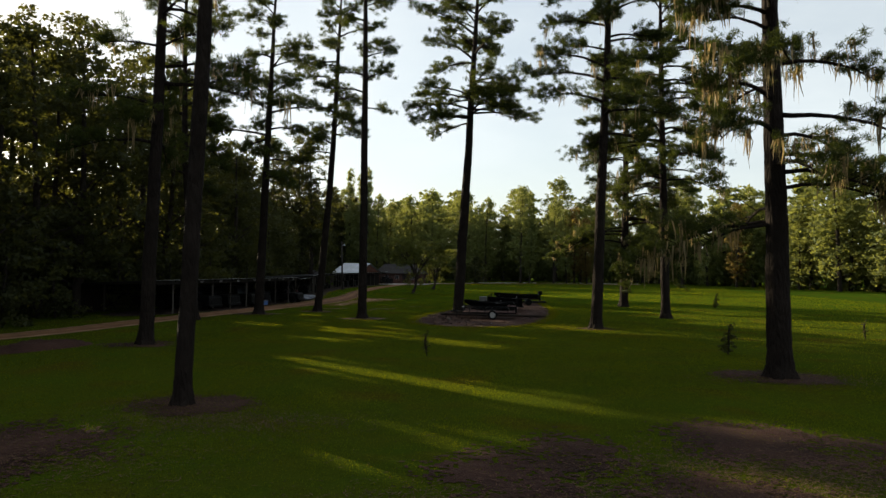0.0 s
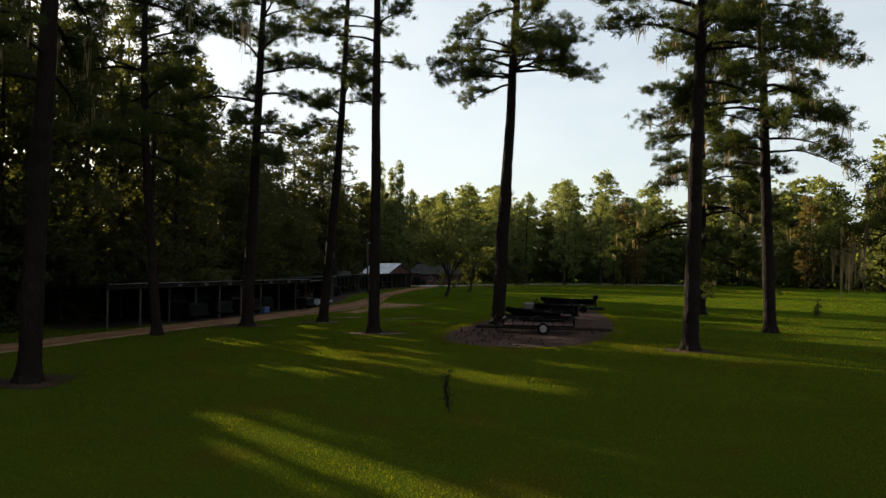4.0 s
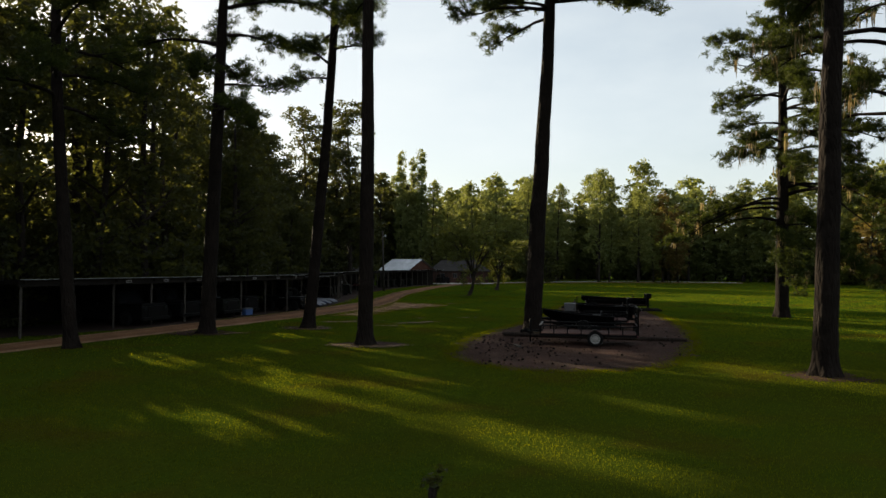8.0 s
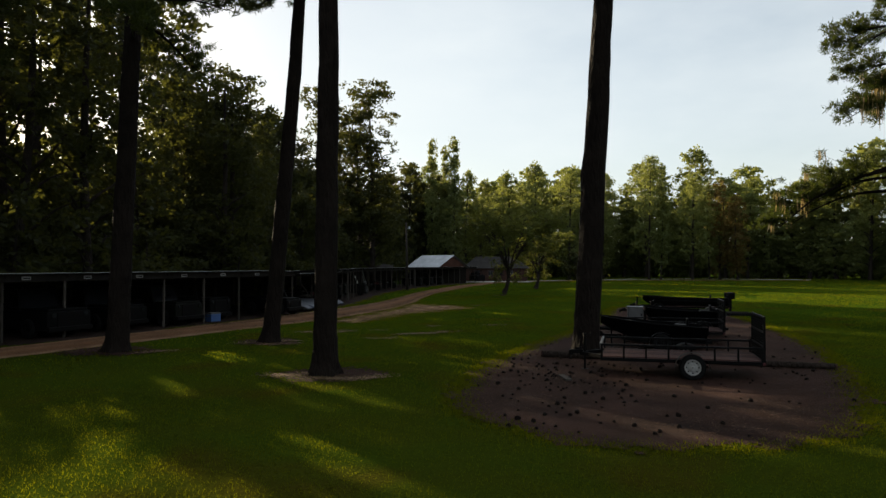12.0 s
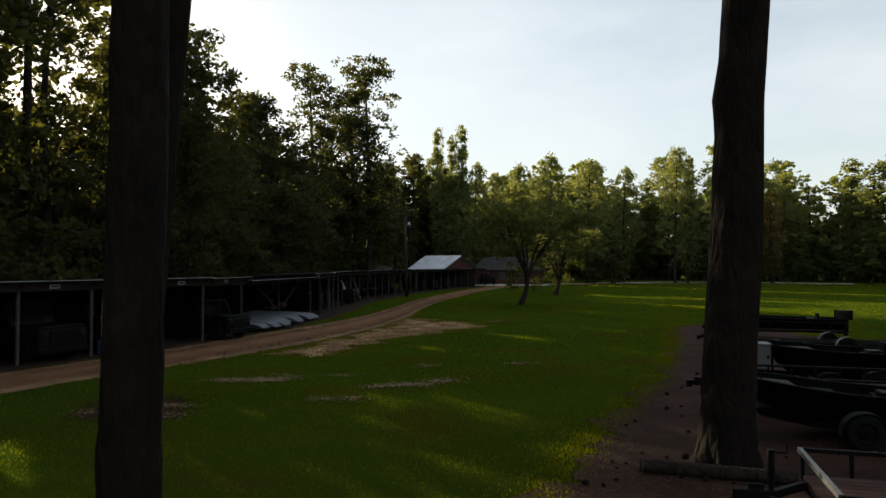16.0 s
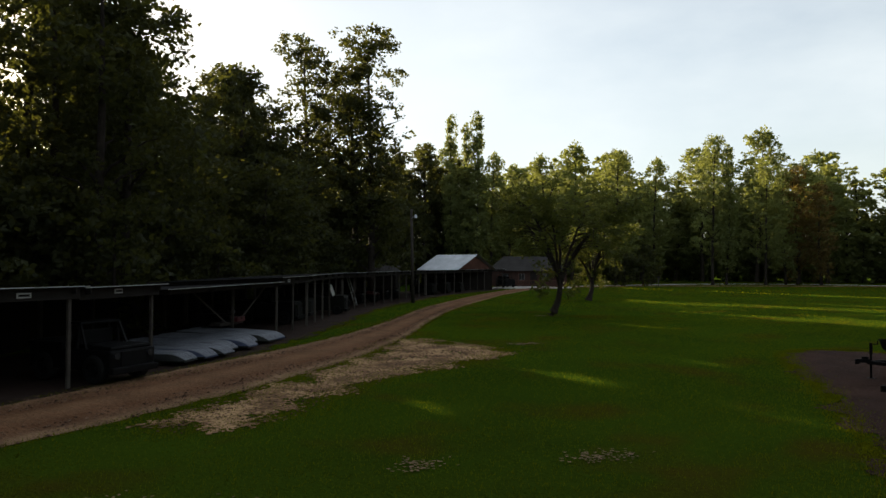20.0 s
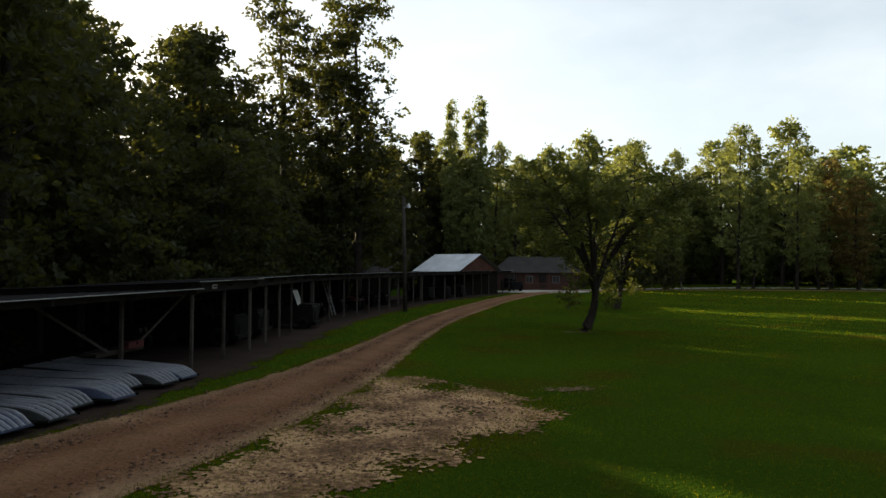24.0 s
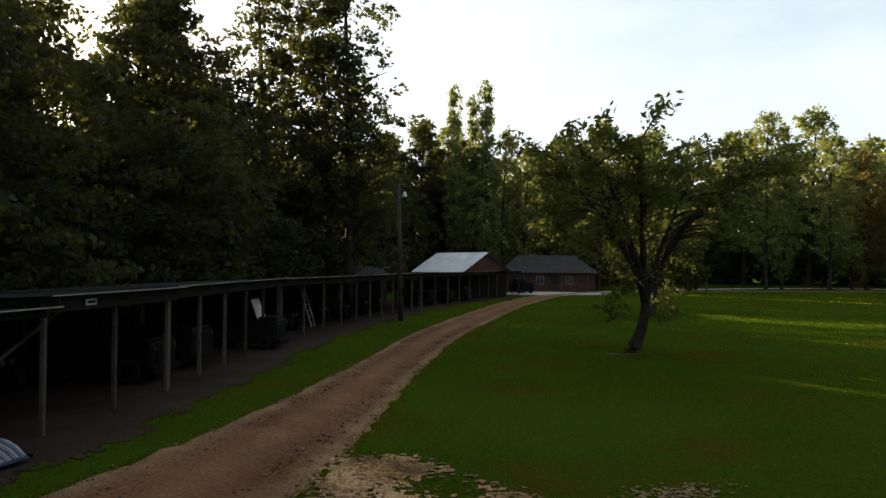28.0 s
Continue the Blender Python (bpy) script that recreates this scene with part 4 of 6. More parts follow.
def orchard(base, height, spread, seed, lean):
    """A low fruit tree: a short leaning trunk parting into rising crooked limbs, a shallow wide crown of drooping leaves."""
    rng = np.random.default_rng(seed)
    ob = thing("orchard_tree", pose(*base, 0), "low spreading fruit tree with thin leaves on the lawn", "fruit tree", "fruit trees on the lawn")
    fork = np.array([lean, 0.1, 1.75])
    t = np.linspace(0, 1, 9)[:, None]
    pts = fork * t + np.array([0.12, 0, 0]) * np.sin(t * math.pi)
    raw("trunk", *tube_np(pts, 0.19 + 0.16 * np.exp(-t[:, 0] * 7) - 0.04 * t[:, 0], 14, rng, 0.12), M["bark"], ob, smooth=True)
    tips = []
    for k in range(9):
        a = k * 6.283 / 9 + rng.normal() * 0.25
        inner = k % 3 == 2
        reach = spread * (0.34 if inner else 0.68) * (0.85 + 0.3 * rng.random())
        top = height * ((0.79 if inner else 0.76) + 0.07 * rng.random())
        t = np.linspace(0, 1, 13)
        out = reach * (0.35 * t + 0.65 * t ** 1.5)
        z = fork[2] - 0.35 * rng.random() + (top - fork[2]) * t ** 0.9
        wob = np.cumsum(rng.normal(size=(13, 2)), 0) * 0.10
        pts = np.column_stack([fork[0] + out * math.cos(a) + wob[:, 0] * t, fork[1] + out * math.sin(a) + wob[:, 1] * t, z])
        chunks = [tube_np(pts, 0.105 * (1 - 0.85 * t), 8, rng, 0.08)]
        for q in range(15):
            i = int(5 + 7.9 * q / 15)
            b = a + rng.normal() * 1.0
            ln = (0.7 + 1.0 * rng.random()) * spread / 3.2
            u = np.linspace(0, 1, 7)
            rise = 0.25 + 0.55 * rng.random()
            sag = 0.5 if i < 9 else 0.25
            tw = pts[i] + np.column_stack([np.cos(b) * ln * u, np.sin(b) * ln * u, ln * rise * u - ln * sag * u ** 2]) + np.cumsum(rng.normal(size=(7, 3)), 0) * 0.035
            chunks.append(tube_np(tw, 0.032 * (1 - 0.8 * u), 5, rng))
            if i > 7:
                tips += [tw[2], tw[3], tw[4], tw[5], tw[6], tw[6] + rng.normal(size=3) * 0.2]
            else:
                tips += [tw[5], tw[6]]
        tips += [pts[-1], pts[-2], pts[-3]]
        raw("limb", *merge(chunks), M["bark"], ob, smooth=True)
    # suckers hanging low by the trunk
    for sx, sz in ((-0.75, 2.1), (-1.05, 1.75), (-0.6, 1.5), (-1.1, 1.4), (0.75, 1.9), (1.0, 1.6), (0.85, 1.3), (-0.3, 2.3)):
        tips += [np.array([lean * 0.7 + sx, rng.normal() * 0.4, sz]) + rng.normal(size=3) * 0.16 for _ in range(3)]
    for _ in range(12):
        a, rr = rng.random() * 6.283, 0.4 + 1.3 * rng.random()
        tips.append(np.array([lean + rr * math.cos(a), rr * math.sin(a), 1.9 + 0.55 * rr + 0.5 * rng.random()]))
    tips = np.array(tips)
    per = 16
    n = len(tips) * per
    c = np.repeat(tips, per, 0) + unit(rng.normal(size=(n, 3))) * rng.random((n, 1)) ** 0.6 * [0.42, 0.42, 0.34]
    raw("crown", *leaves_np(c, 0.24, rng, ratio=0.42), M["leaf_orch"], ob)["kind"] = "stuff"
    return ob


orchard((-4.2, 95.4), 8.5, 4.9, 231, 0.5)
orchard((-1.8, 114.1), 7.4, 3.9, 232, 0.3)


# ---- open sheds ----
def sheet_np(a, b, c, d, waves, amp=0.012, n=None):
    """A corrugated sheet between four corners (a-b front edge, d-c rear edge), ribs running front to rear."""
    n = n or waves * 6
    a, b, c, d = (np.array(p, float) for p in (a, b, c, d))
    t = np.linspace(0, 1, n)[:, None]
    h = amp * np.sign(np.sin(t * waves * 2 * math.pi)) * np.abs(np.sin(t * waves * 2 * math.pi)) ** 0.5
    front, rear = a + (b - a) * t, d + (c - d) * t
    front[:, 2:] += h
    rear[:, 2:] += h
    v = np.vstack([front, rear, front - [0, 0, 0.01], rear - [0, 0, 0.01]])
    i = np.arange(n - 1)
    f = np.concatenate([np.stack([i, i + 1, n + i + 1, n + i], -1), np.stack([2 * n + i, 3 * n + i, 3 * n + i + 1, 2 * n + i + 1], -1), np.stack([i, 2 * n + i, 2 * n + i + 1, i + 1], -1)])
    return v, f


def shed(p0, p1, eave, rear, depth, bays, label, fascia=True, front_posts=True, back=True, over=0.35, post_w=0.085, first=0):
    """An open lean-to: posts, front beam, rafters, corrugated roof, unseen boards added at the back."""
    rear = eave - 0.3
    p0, p1 = Vector((*p0, 0)), Vector((*p1, 0))
    ln = (p1 - p0).length
    ang = math.degrees(math.atan2(p1.y - p0.y, p1.x - p0.x))
    ob = thing("open_shed", pose(p0.x, p0.y, 0, 0, 0, ang), label, "shed", "open sheds beside the track")
    # local x runs along the front, local +y towards the rear
    for k in range(bays + 1):
        x = ln * k / bays
        if front_posts and k >= first:
            part("post", boxed(x - post_w / 2, -post_w / 2, -0.05, x + post_w / 2, post_w / 2, eave - 0.2, bevel=0.012), M["post"], ob)
        part("post", boxed(x - 0.06, depth - 0.06, -0.05, x + 0.06, depth + 0.06, rear - 0.06), M["post"], ob)
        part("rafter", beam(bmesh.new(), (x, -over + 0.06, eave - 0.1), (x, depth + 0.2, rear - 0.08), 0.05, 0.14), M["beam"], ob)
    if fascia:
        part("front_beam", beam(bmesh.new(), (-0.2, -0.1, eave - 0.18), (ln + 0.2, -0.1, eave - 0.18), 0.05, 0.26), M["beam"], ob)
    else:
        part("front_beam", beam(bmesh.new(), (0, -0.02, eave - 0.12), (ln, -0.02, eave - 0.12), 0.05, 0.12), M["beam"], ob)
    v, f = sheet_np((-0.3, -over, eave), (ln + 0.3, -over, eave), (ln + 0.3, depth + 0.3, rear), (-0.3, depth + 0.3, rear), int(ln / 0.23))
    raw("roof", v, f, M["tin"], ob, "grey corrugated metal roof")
    part("drip_edge", boxed(-0.3, -over - 0.012, eave - 0.012, ln + 0.3, -over - 0.002, eave + 0.010), M["galv"], ob, "bright metal roof edge")
    # unseen rear boards, added to shut out light and keep the bays dark
    if back:
        n = int(ln / 0.3)
        rg = np.random.default_rng(int(ln * 100))
        for k in range(n):
            x0, x1 = ln * k / n, ln * (k + 1) / n - 0.012
            part("board", boxed(x0, depth + 0.07, 0.02 + 0.05 * rg.random(), x1, depth + 0.095, rear - 0.12 - 0.06 * rg.random()), M["dark_shade_board"], ob)
    return ob


shed((-20.0, 49.6), (-14.65, 68.15), 2.45, 2.42, 6.0, 8, "long open shed of weathered posts under rusty grey metal")
shed((-14.68, 68.6), (-14.72, 71.6), 2.41, 2.4, 6.0, 1, "wide open bay at the long shed's end", first=1)
shed((-14.75, 72.2), (-15.1, 80.8), 2.24, 2.34, 6.2, 3, "open shed sheltering sheet-covered stacks beside the track", fascia=False, front_posts=False)
shed((-15.05, 81.0), (-15.45, 85.4), 2.44, 2.48, 6.0, 2, "open shed bay with a dark timber front beam")
shed((-15.6, 85.7), (-17.2, 95.6), 2.46, 2.44, 6.0, 5, "open shed of weathered posts with parked machines")
shed((-17.25, 96.0), (-16.7, 118.0), 2.44, 2.44, 6.0, 10, "open shed of weathered posts with parked machines")
shed((-16.65, 118.4), (-12.0, 143.2), 2.44, 2.44, 3.2, 10, "open shed running on below the bright-roofed building", back=False)


def gable_house(name, m, lx, ly, wall_h, ridge_h, wall, roof, label, category, over=0.4, ribs=True, hip=0.0, lower=None):
    """A house with local x along its ridge: four walls, two roof slopes, gable boards."""
    ob = thing(name, m, label, category)
    t = 0.14
    # lower: a darker wall colour standing in for shade below the eaves
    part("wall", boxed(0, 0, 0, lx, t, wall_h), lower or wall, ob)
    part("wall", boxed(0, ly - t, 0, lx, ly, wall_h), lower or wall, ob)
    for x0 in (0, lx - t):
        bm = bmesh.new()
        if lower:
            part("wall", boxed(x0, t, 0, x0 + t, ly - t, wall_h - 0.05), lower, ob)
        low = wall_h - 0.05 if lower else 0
        prof = [(t, low), (ly - t, low), (ly - t, wall_h), (ly / 2, ridge_h - 0.1), (t, wall_h)] if not hip else [(t, 0), (ly - t, 0), (ly - t, wall_h), (t, wall_h)]
        va = [bm.verts.new((x0, y, z)) for y, z in prof]
        vb = [bm.verts.new((x0 + t, y, z)) for y, z in prof]
        bm.faces.new(va[::-1])
        bm.faces.new(vb)
        for k in range(len(prof)):
            q = (k + 1) % len(prof)
            bm.faces.new((va[k], va[q], vb[q], vb[k]))
        part("wall", bm, wall, ob)
    slope = (ridge_h - wall_h) / (ly / 2)
    e = wall_h - slope * over + 0.05
    r = ridge_h + 0.05
    for y0 in (-over, ly + over):
        a, b = (-over, y0, e), (lx + over, y0, e)
        c, d = (lx + over - hip, ly / 2, r), (-over + hip, ly / 2, r)
        v, f = sheet_np(a, b, c, d, int(lx / 0.25) if ribs else 2, 0.012 if ribs else 0.003)
        raw("roof", v, f, roof, ob)
    if hip:
        for x0, x1 in ((-over, -over + hip), (lx + over, lx + over - hip)):
            v, f = sheet_np((x0, -over, e), (x0, ly + over, e), (x1, ly / 2 + 0.01, r), (x1, ly / 2 - 0.01, r), 2, 0.003)
            raw("roof", v, f, roof, ob)
    return ob


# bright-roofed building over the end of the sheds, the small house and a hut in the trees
# the barn's lower walls carry the shed's shade in their near-black colour
barn = gable_house("barn", pose(-20.9, 135.6, 0, 0, 0, -34), 5.9, 6.0, 2.5, 4.1, M["redwood"], M["tin_bright"], "building with red-brown gables, lower walls darkened as shade, bright metal roof", "outbuilding", lower=M["dark_shade_board"])
house = gable_house("small_house", pose(-14.5, 150.5, 0, 0, 0, 8), 10.5, 7.0, 2.3, 4.1, M["shaded_wall"], M["shingle"], "low red-brown house with a dark hipped roof", "house", ribs=False, hip=2.4)
hut = gable_house("garden_hut", pose(-25.4, 126.6, 0, 0, 0, 10), 3.6, 3.2, 2.1, 2.78, M["dark_shade_board"], M["shingle"], "small hut with a dull metal roof behind the sheds", "hut")


# ---- wheels, trailers, boats ----
def lathe(bm, profile, m, sides=24, caps=True):
    """Turn a profile of (radius, along) about the local y axis."""
    rings = []
    for r, y in profile:
        rings.append([bm.verts.new(m @ Vector((r * math.cos(a), y, r * math.sin(a)))) for a in (2 * math.pi * k / sides for k in range(sides))])
    for p, q in zip(rings, rings[1:]):
        for k in range(sides):
            bm.faces.new((p[k], p[(k + 1) % sides], q[(k + 1) % sides], q[k]))
    for ring in (rings[0], rings[-1]) if caps else ():
        if len({tuple(v.co) for v in ring}) > 2:
            bm.faces.new(ring)
    return bm


def wheel(parent, x, y, r, w, rim=None, z=None, out=-1):
    """Tyre with a dished rim, axle along y; out is the side that shows."""
    z = r if z is None else z
    m = Matrix.Translation((x, y, z))
    t = part("wheel", lathe(bmesh.new(), [(r * 0.62, -w / 2), (r * 0.86, -w / 2), (r * 0.96, -w * 0.42), (r, -w * 0.25), (r * 1.0, w * 0.25), (r * 0.96, w * 0.42), (r * 0.86, w / 2), (r * 0.62, w / 2)], m, caps=False), M["rubber"], parent, smooth=False)
    rm = rim or M["white"]
    o = out
    bm = lathe(bmesh.new(), [(r * 0.63, o * w * 0.46), (r * 0.58, o * w * 0.50), (r * 0.55, o * w * 0.34), (r * 0.40, o * w * 0.22), (r * 0.26, o * w * 0.34), (r * 0.14, o * w * 0.36), (r * 0.12, o * w * 0.52), (0.01, o * w * 0.54)], m, caps=False)
    part("rim", bm, rm, t)
    bm = bmesh.new()
    for k in range(8):
        a = k * math.pi / 4
        bar(bm, (x + r * 0.45 * math.cos(a), y + o * w * 0.26, z + r * 0.45 * math.sin(a)), (x + r * 0.45 * math.cos(a), y + o * w * 0.31, z + r * 0.45 * math.sin(a)), r * 0.055, 8)
    part("rim_vent", bm, M["black"], t)["kind"] = "stuff"
    return t


def fender(parent, x, y, r, w, material):
    bm = bmesh.new()
    n = 14
    prof = []
    for k in range(n + 1):
        a = math.pi * k / n
        prof.append((x - math.cos(a) * r * 1.28, r + math.sin(a) * r * 1.12))
    prof = [(prof[0][0], prof[0][1] - 0.06)] + prof + [(prof[-1][0], prof[-1][1] - 0.06)]
    lo = [[bm.verts.new((px, y + s * w / 2, pz)) for px, pz in prof] for s in (-1, 1)]
    for k in range(len(prof) - 1):
        bm.faces.new((lo[0][k], lo[0][k + 1], lo[1][k + 1], lo[1][k]))
    bmesh.ops.solidify(bm, geom=bm.faces[:], thickness=0.012)
    return part("fender", bm, material, parent)


def jack(parent, x, y, top=0.95, foot=0.0):
    bm = bmesh.new()
    bar(bm, (x, y, foot + 0.02), (x, y, top - 0.08), 0.03)
    bar(bm, (x, y, top - 0.3), (x, y, top), 0.042)
    bar(bm, (x, y, top - 0.03), (x + 0.16, y, top - 0.03), 0.012)
    bar(bm, (x + 0.16, y, top - 0.03), (x + 0.16, y, top + 0.07), 0.014)
    box(bm, x - 0.09, y - 0.09, foot, x + 0.09, y + 0.09, foot + 0.02)
    return part("jack", bm, M["steel"], parent)


def coupler(parent, x, z):
    bm = bmesh.new()
    box(bm, x - 0.22, -0.055, z - 0.02, x + 0.12, 0.055, z + 0.08, bevel=0.015)
    bar(bm, (x - 0.2, 0, z - 0.06), (x - 0.2, 0, z + 0.07), 0.06, 10)
    box(bm, x - 0.1, -0.02, z + 0.08, x + 0.06, 0.02, z + 0.14)
    return part("coupler", bm, M["steel"], parent)


def utility_trailer(m, label, gate_h=1.05, rim="rim", x0=-2.15, x1=1.75, wx=0.0, tongue=0.95):
    """Steel-railed trailer with a board floor, two wheels and a mesh gate standing upright; the tongue points to -x."""
    ob = thing("utility_trailer", m, label, "trailer", "trailers on the pine straw")
    hw, zf, zr = 0.92, 0.48, 0.80
    for s in (-1, 1):
        y = s * hw
        part("bed_frame", boxed(x0, y - 0.03, zf - 0.1, x1, y + 0.03, zf - 0.02), M["steel"], ob)
        part("top_rail", boxed(x0, y - 0.025, zr - 0.05, x1, y + 0.025, zr, bevel=0.008), M["steel"], ob)
        for k in range(8):
            x = x0 + 0.03 + (x1 - x0 - 0.06) * k / 7
            part("rail_post", boxed(x - 0.022, y - 0.022, zf - 0.02, x + 0.022, y + 0.022, zr - 0.05), M["steel"], ob)
        wheel(ob, wx, s * (hw + 0.16), 0.31, 0.19, rim=M[rim], out=s)
        fender(ob, wx, s * (hw + 0.15), 0.31, 0.25, M["steel"])
    part("front_rail", boxed(x0 - 0.025, -hw, zr - 0.05, x0 + 0.025, hw, zr + 0.004), M["fender"], ob, "pale front rail")
    for x in (x0 + 0.03, (x0 + x1) / 2, x1 - 0.03):
        part("cross_member", boxed(x - 0.03, -hw + 0.03, zf - 0.1, x + 0.03, hw - 0.03, zf - 0.032), M["steel"], ob)
    part("axle", bar(bmesh.new(), (wx, -hw - 0.1, 0.31), (wx, hw + 0.1, 0.31), 0.035), M["steel"], ob)
    n = 12
    for k in range(n):
        y0, y1 = -hw + 0.04 + (2 * hw - 0.08) * k / n, -hw + 0.04 + (2 * hw - 0.08) * (k + 1) / n - 0.012
        part("plank", boxed(x0 + 0.03, y0, zf - 0.03, x1 - 0.02, y1, zf + 0.008), M["deck"], ob)
    part("tongue", beam(beam(bmesh.new(), (x0, -0.62, 0.44), (x0 - tongue, -0.02, 0.44), 0.06, 0.09), (x0, 0.62, 0.44), (x0 - tongue, 0.02, 0.44), 0.06, 0.09), M["steel"], ob)
    coupler(ob, x0 - tongue - 0.05, 0.45)
    jack(ob, x0 - tongue + 0.1, 0.1)
    gate = part("gate", boxed(x1 + 0.0, -hw + 0.02, zf - 0.06, x1 + 0.05, -hw + 0.07, zf + gate_h), M["steel"], ob, "upright steel mesh loading gate")
    part("gate_post", boxed(x1, hw - 0.07, zf - 0.06, x1 + 0.05, hw - 0.02, zf + gate_h), M["steel"], gate)
    for k in range(4):
        z = zf - 0.06 + (gate_h + 0.01) * k / 3
        part("gate_bar", boxed(x1 + 0.004, -hw + 0.07, z, x1 + 0.046, hw - 0.07, z + 0.05), M["steel"], gate)
    bm = bmesh.new()
    for k in range(26):
        y = -hw + 0.1 + (2 * hw - 0.2) * k / 25
        box(bm, x1 + 0.02, y - 0.008, zf, x1 + 0.03, y + 0.008, zf + gate_h)
    for k in range(18):
        z = zf + gate_h * k / 18
        box(bm, x1 + 0.022, -hw + 0.07, z - 0.007, x1 + 0.034, hw - 0.07, z + 0.007)
    part("gate_mesh", bm, M["steel"], gate)["kind"] = "stuff"
    part("tail_lamp", boxed(x1 - 0.02, -hw - 0.05, zf - 0.1, x1 + 0.03, -hw + 0.06, zf - 0.03), M["red"], ob, "red tail lamp")
    return ob


def boat_trailer(m, label, length=5.2, hw=0.8, wx=0.35):
    ob = thing("boat_trailer", m, label, "boat trailer", "trailers on the pine straw")
    for s in (-1, 1):
        part("frame_rail", beam(beam(bmesh.new(), (-length * 0.35, s * 0.5, 0.30), (length * 0.4, s * 0.55, 0.30), 0.06, 0.1), (-length * 0.35, s * 0.5, 0.30), (-length * 0.62, s * 0.03, 0.38), 0.06, 0.1), M["steel"], ob)
        part("bunk", boxed(-length * 0.28, s * 0.36 - 0.06, 0.35, length * 0.38, s * 0.36 + 0.06, 0.40), M["beam"], ob)
        wheel(ob, wx, s * (hw + 0.12), 0.29, 0.17, rim=M["steel"], out=s)
        fender(ob, wx, s * (hw + 0.11), 0.29, 0.22, M["fender"])
    for x in (-length * 0.3, wx, length * 0.38):
        part("cross_member", boxed(x - 0.03, -0.55, 0.25, x + 0.03, 0.55, 0.35), M["steel"], ob)
    part("axle", bar(bmesh.new(), (wx, -hw - 0.1, 0.29), (wx, hw + 0.1, 0.29), 0.03), M["steel"], ob)
    part("tongue", boxed(-length * 0.78, -0.04, 0.38, -length * 0.55, 0.04, 0.46), M["steel"], ob)
    coupler(ob, -length * 0.78, 0.4)
    jack(ob, -length * 0.66, 0.1, 0.92)
    part("winch_post", bar(boxed(-length * 0.52 - 0.04, -0.04, 0.36, -length * 0.52 + 0.04, 0.04, 0.9), (-length * 0.52, -0.1, 0.85), (-length * 0.52, 0.1, 0.85), 0.06), M["steel"], ob)
    return ob


def hull_np(length, beam_w, depth, bow=0.32, n=18, blunt=0.30):
    """Sections of a flat-bottomed boat, bow at -x: rows of (x, half beam at top, half beam at bottom, bottom z)."""
    rows = []
    for k in range(n):
        t = k / (n - 1)
        x = -length / 2 + length * t
        taper = min(1.0, (t / bow) ** 0.55) if t < bow else 1.0
        top = beam_w / 2 * (blunt + (1 - blunt) * taper)
        bot = top * (0.78 if t > bow else 0.55 + 0.23 * t / bow)
        zb = depth * 0.75 * max(0, 1 - t / (bow * 1.1)) ** 1.7
        rows.append((x, top, bot, zb))
    return rows


def jon_boat(m, label, length=4.6, beam_w=1.65, depth=0.6, hull="black", inner="camo", motor=True, name="jon_boat", category="boat", bow=0.32, blunt=0.30):
    ob = thing(name, m, label, category, "boats on trailers")
    rows = hull_np(length, beam_w, depth, bow, blunt=blunt)
    bm = bmesh.new()
    rings = []
    for x, top, bot, zb in rows:
        sheer = depth + 0.10 * max(0, -x / length) * 2
        prof = [(-top, sheer), (-(top * 0.35 + bot * 0.65), zb + (sheer - zb) * 0.42), (-bot, zb), (0, zb - 0.015), (bot, zb), (top * 0.35 + bot * 0.65, zb + (sheer - zb) * 0.42), (top, sheer)]
        rings.append([bm.verts.new((x, y, z)) for y, z in prof])
    for p, q in zip(rings, rings[1:]):
        for k in range(6):
            bm.faces.new((p[k], q[k], q[k + 1], p[k + 1]))
    bm.faces.new(rings[-1])
    bm.faces.new(rings[0][::-1])
    bmesh.ops.solidify(bm, geom=bm.faces[:], thickness=0.02)
    part("hull", bm, M[hull], ob)
    for sd in (-1, 1):
        pts = np.array([(r[0], sd * r[1], depth + 0.10 * max(0, -r[0] / length) * 2) for r in rows])
        raw("gunwale", *tube_np(pts, np.full(len(pts), 0.024), 6, np.random.default_rng(2)), M["steel"], ob)
    part("bow_deck", boxed(-length * 0.46, -beam_w * 0.22, depth - 0.02, -length * 0.2, beam_w * 0.22, depth + 0.015, bevel=0.01), M[inner], ob)
    part("floor", boxed(-length * 0.2, -beam_w * 0.36, 0.12, length * 0.47, beam_w * 0.36, 0.14), M[inner], ob)
    for x in (-0.05, length * 0.28):
        part("bench", boxed(x - 0.18, -beam_w * 0.42, depth - 0.16, x + 0.18, beam_w * 0.42, depth - 0.1, bevel=0.015), M[inner], ob)
    part("seat", box(boxed(length * 0.28 - 0.2, -0.2, depth - 0.09, length * 0.28 + 0.2, 0.2, depth + 0.02, bevel=0.03), length * 0.28 + 0.14, -0.2, depth, length * 0.28 + 0.2, 0.2, depth + 0.22, bevel=0.02), M["black"], ob)
    if motor:
        x = length / 2 + 0.08
        mo = part("outboard_motor", box(boxed(x - 0.02, -0.16, depth - 0.02, x + 0.38, 0.16, depth + 0.36, bevel=0.06), x - 0.1, -0.1, depth - 0.12, x + 0.1, 0.1, depth + 0.03, bevel=0.02), M["black"], ob, "black outboard motor")
        part("motor_leg", box(boxed(x + 0.08, -0.05, -0.25, x + 0.22, 0.05, depth, bevel=0.02), x - 0.02, -0.09, -0.08, x + 0.34, 0.09, -0.05), M["steel"], mo)
    return ob


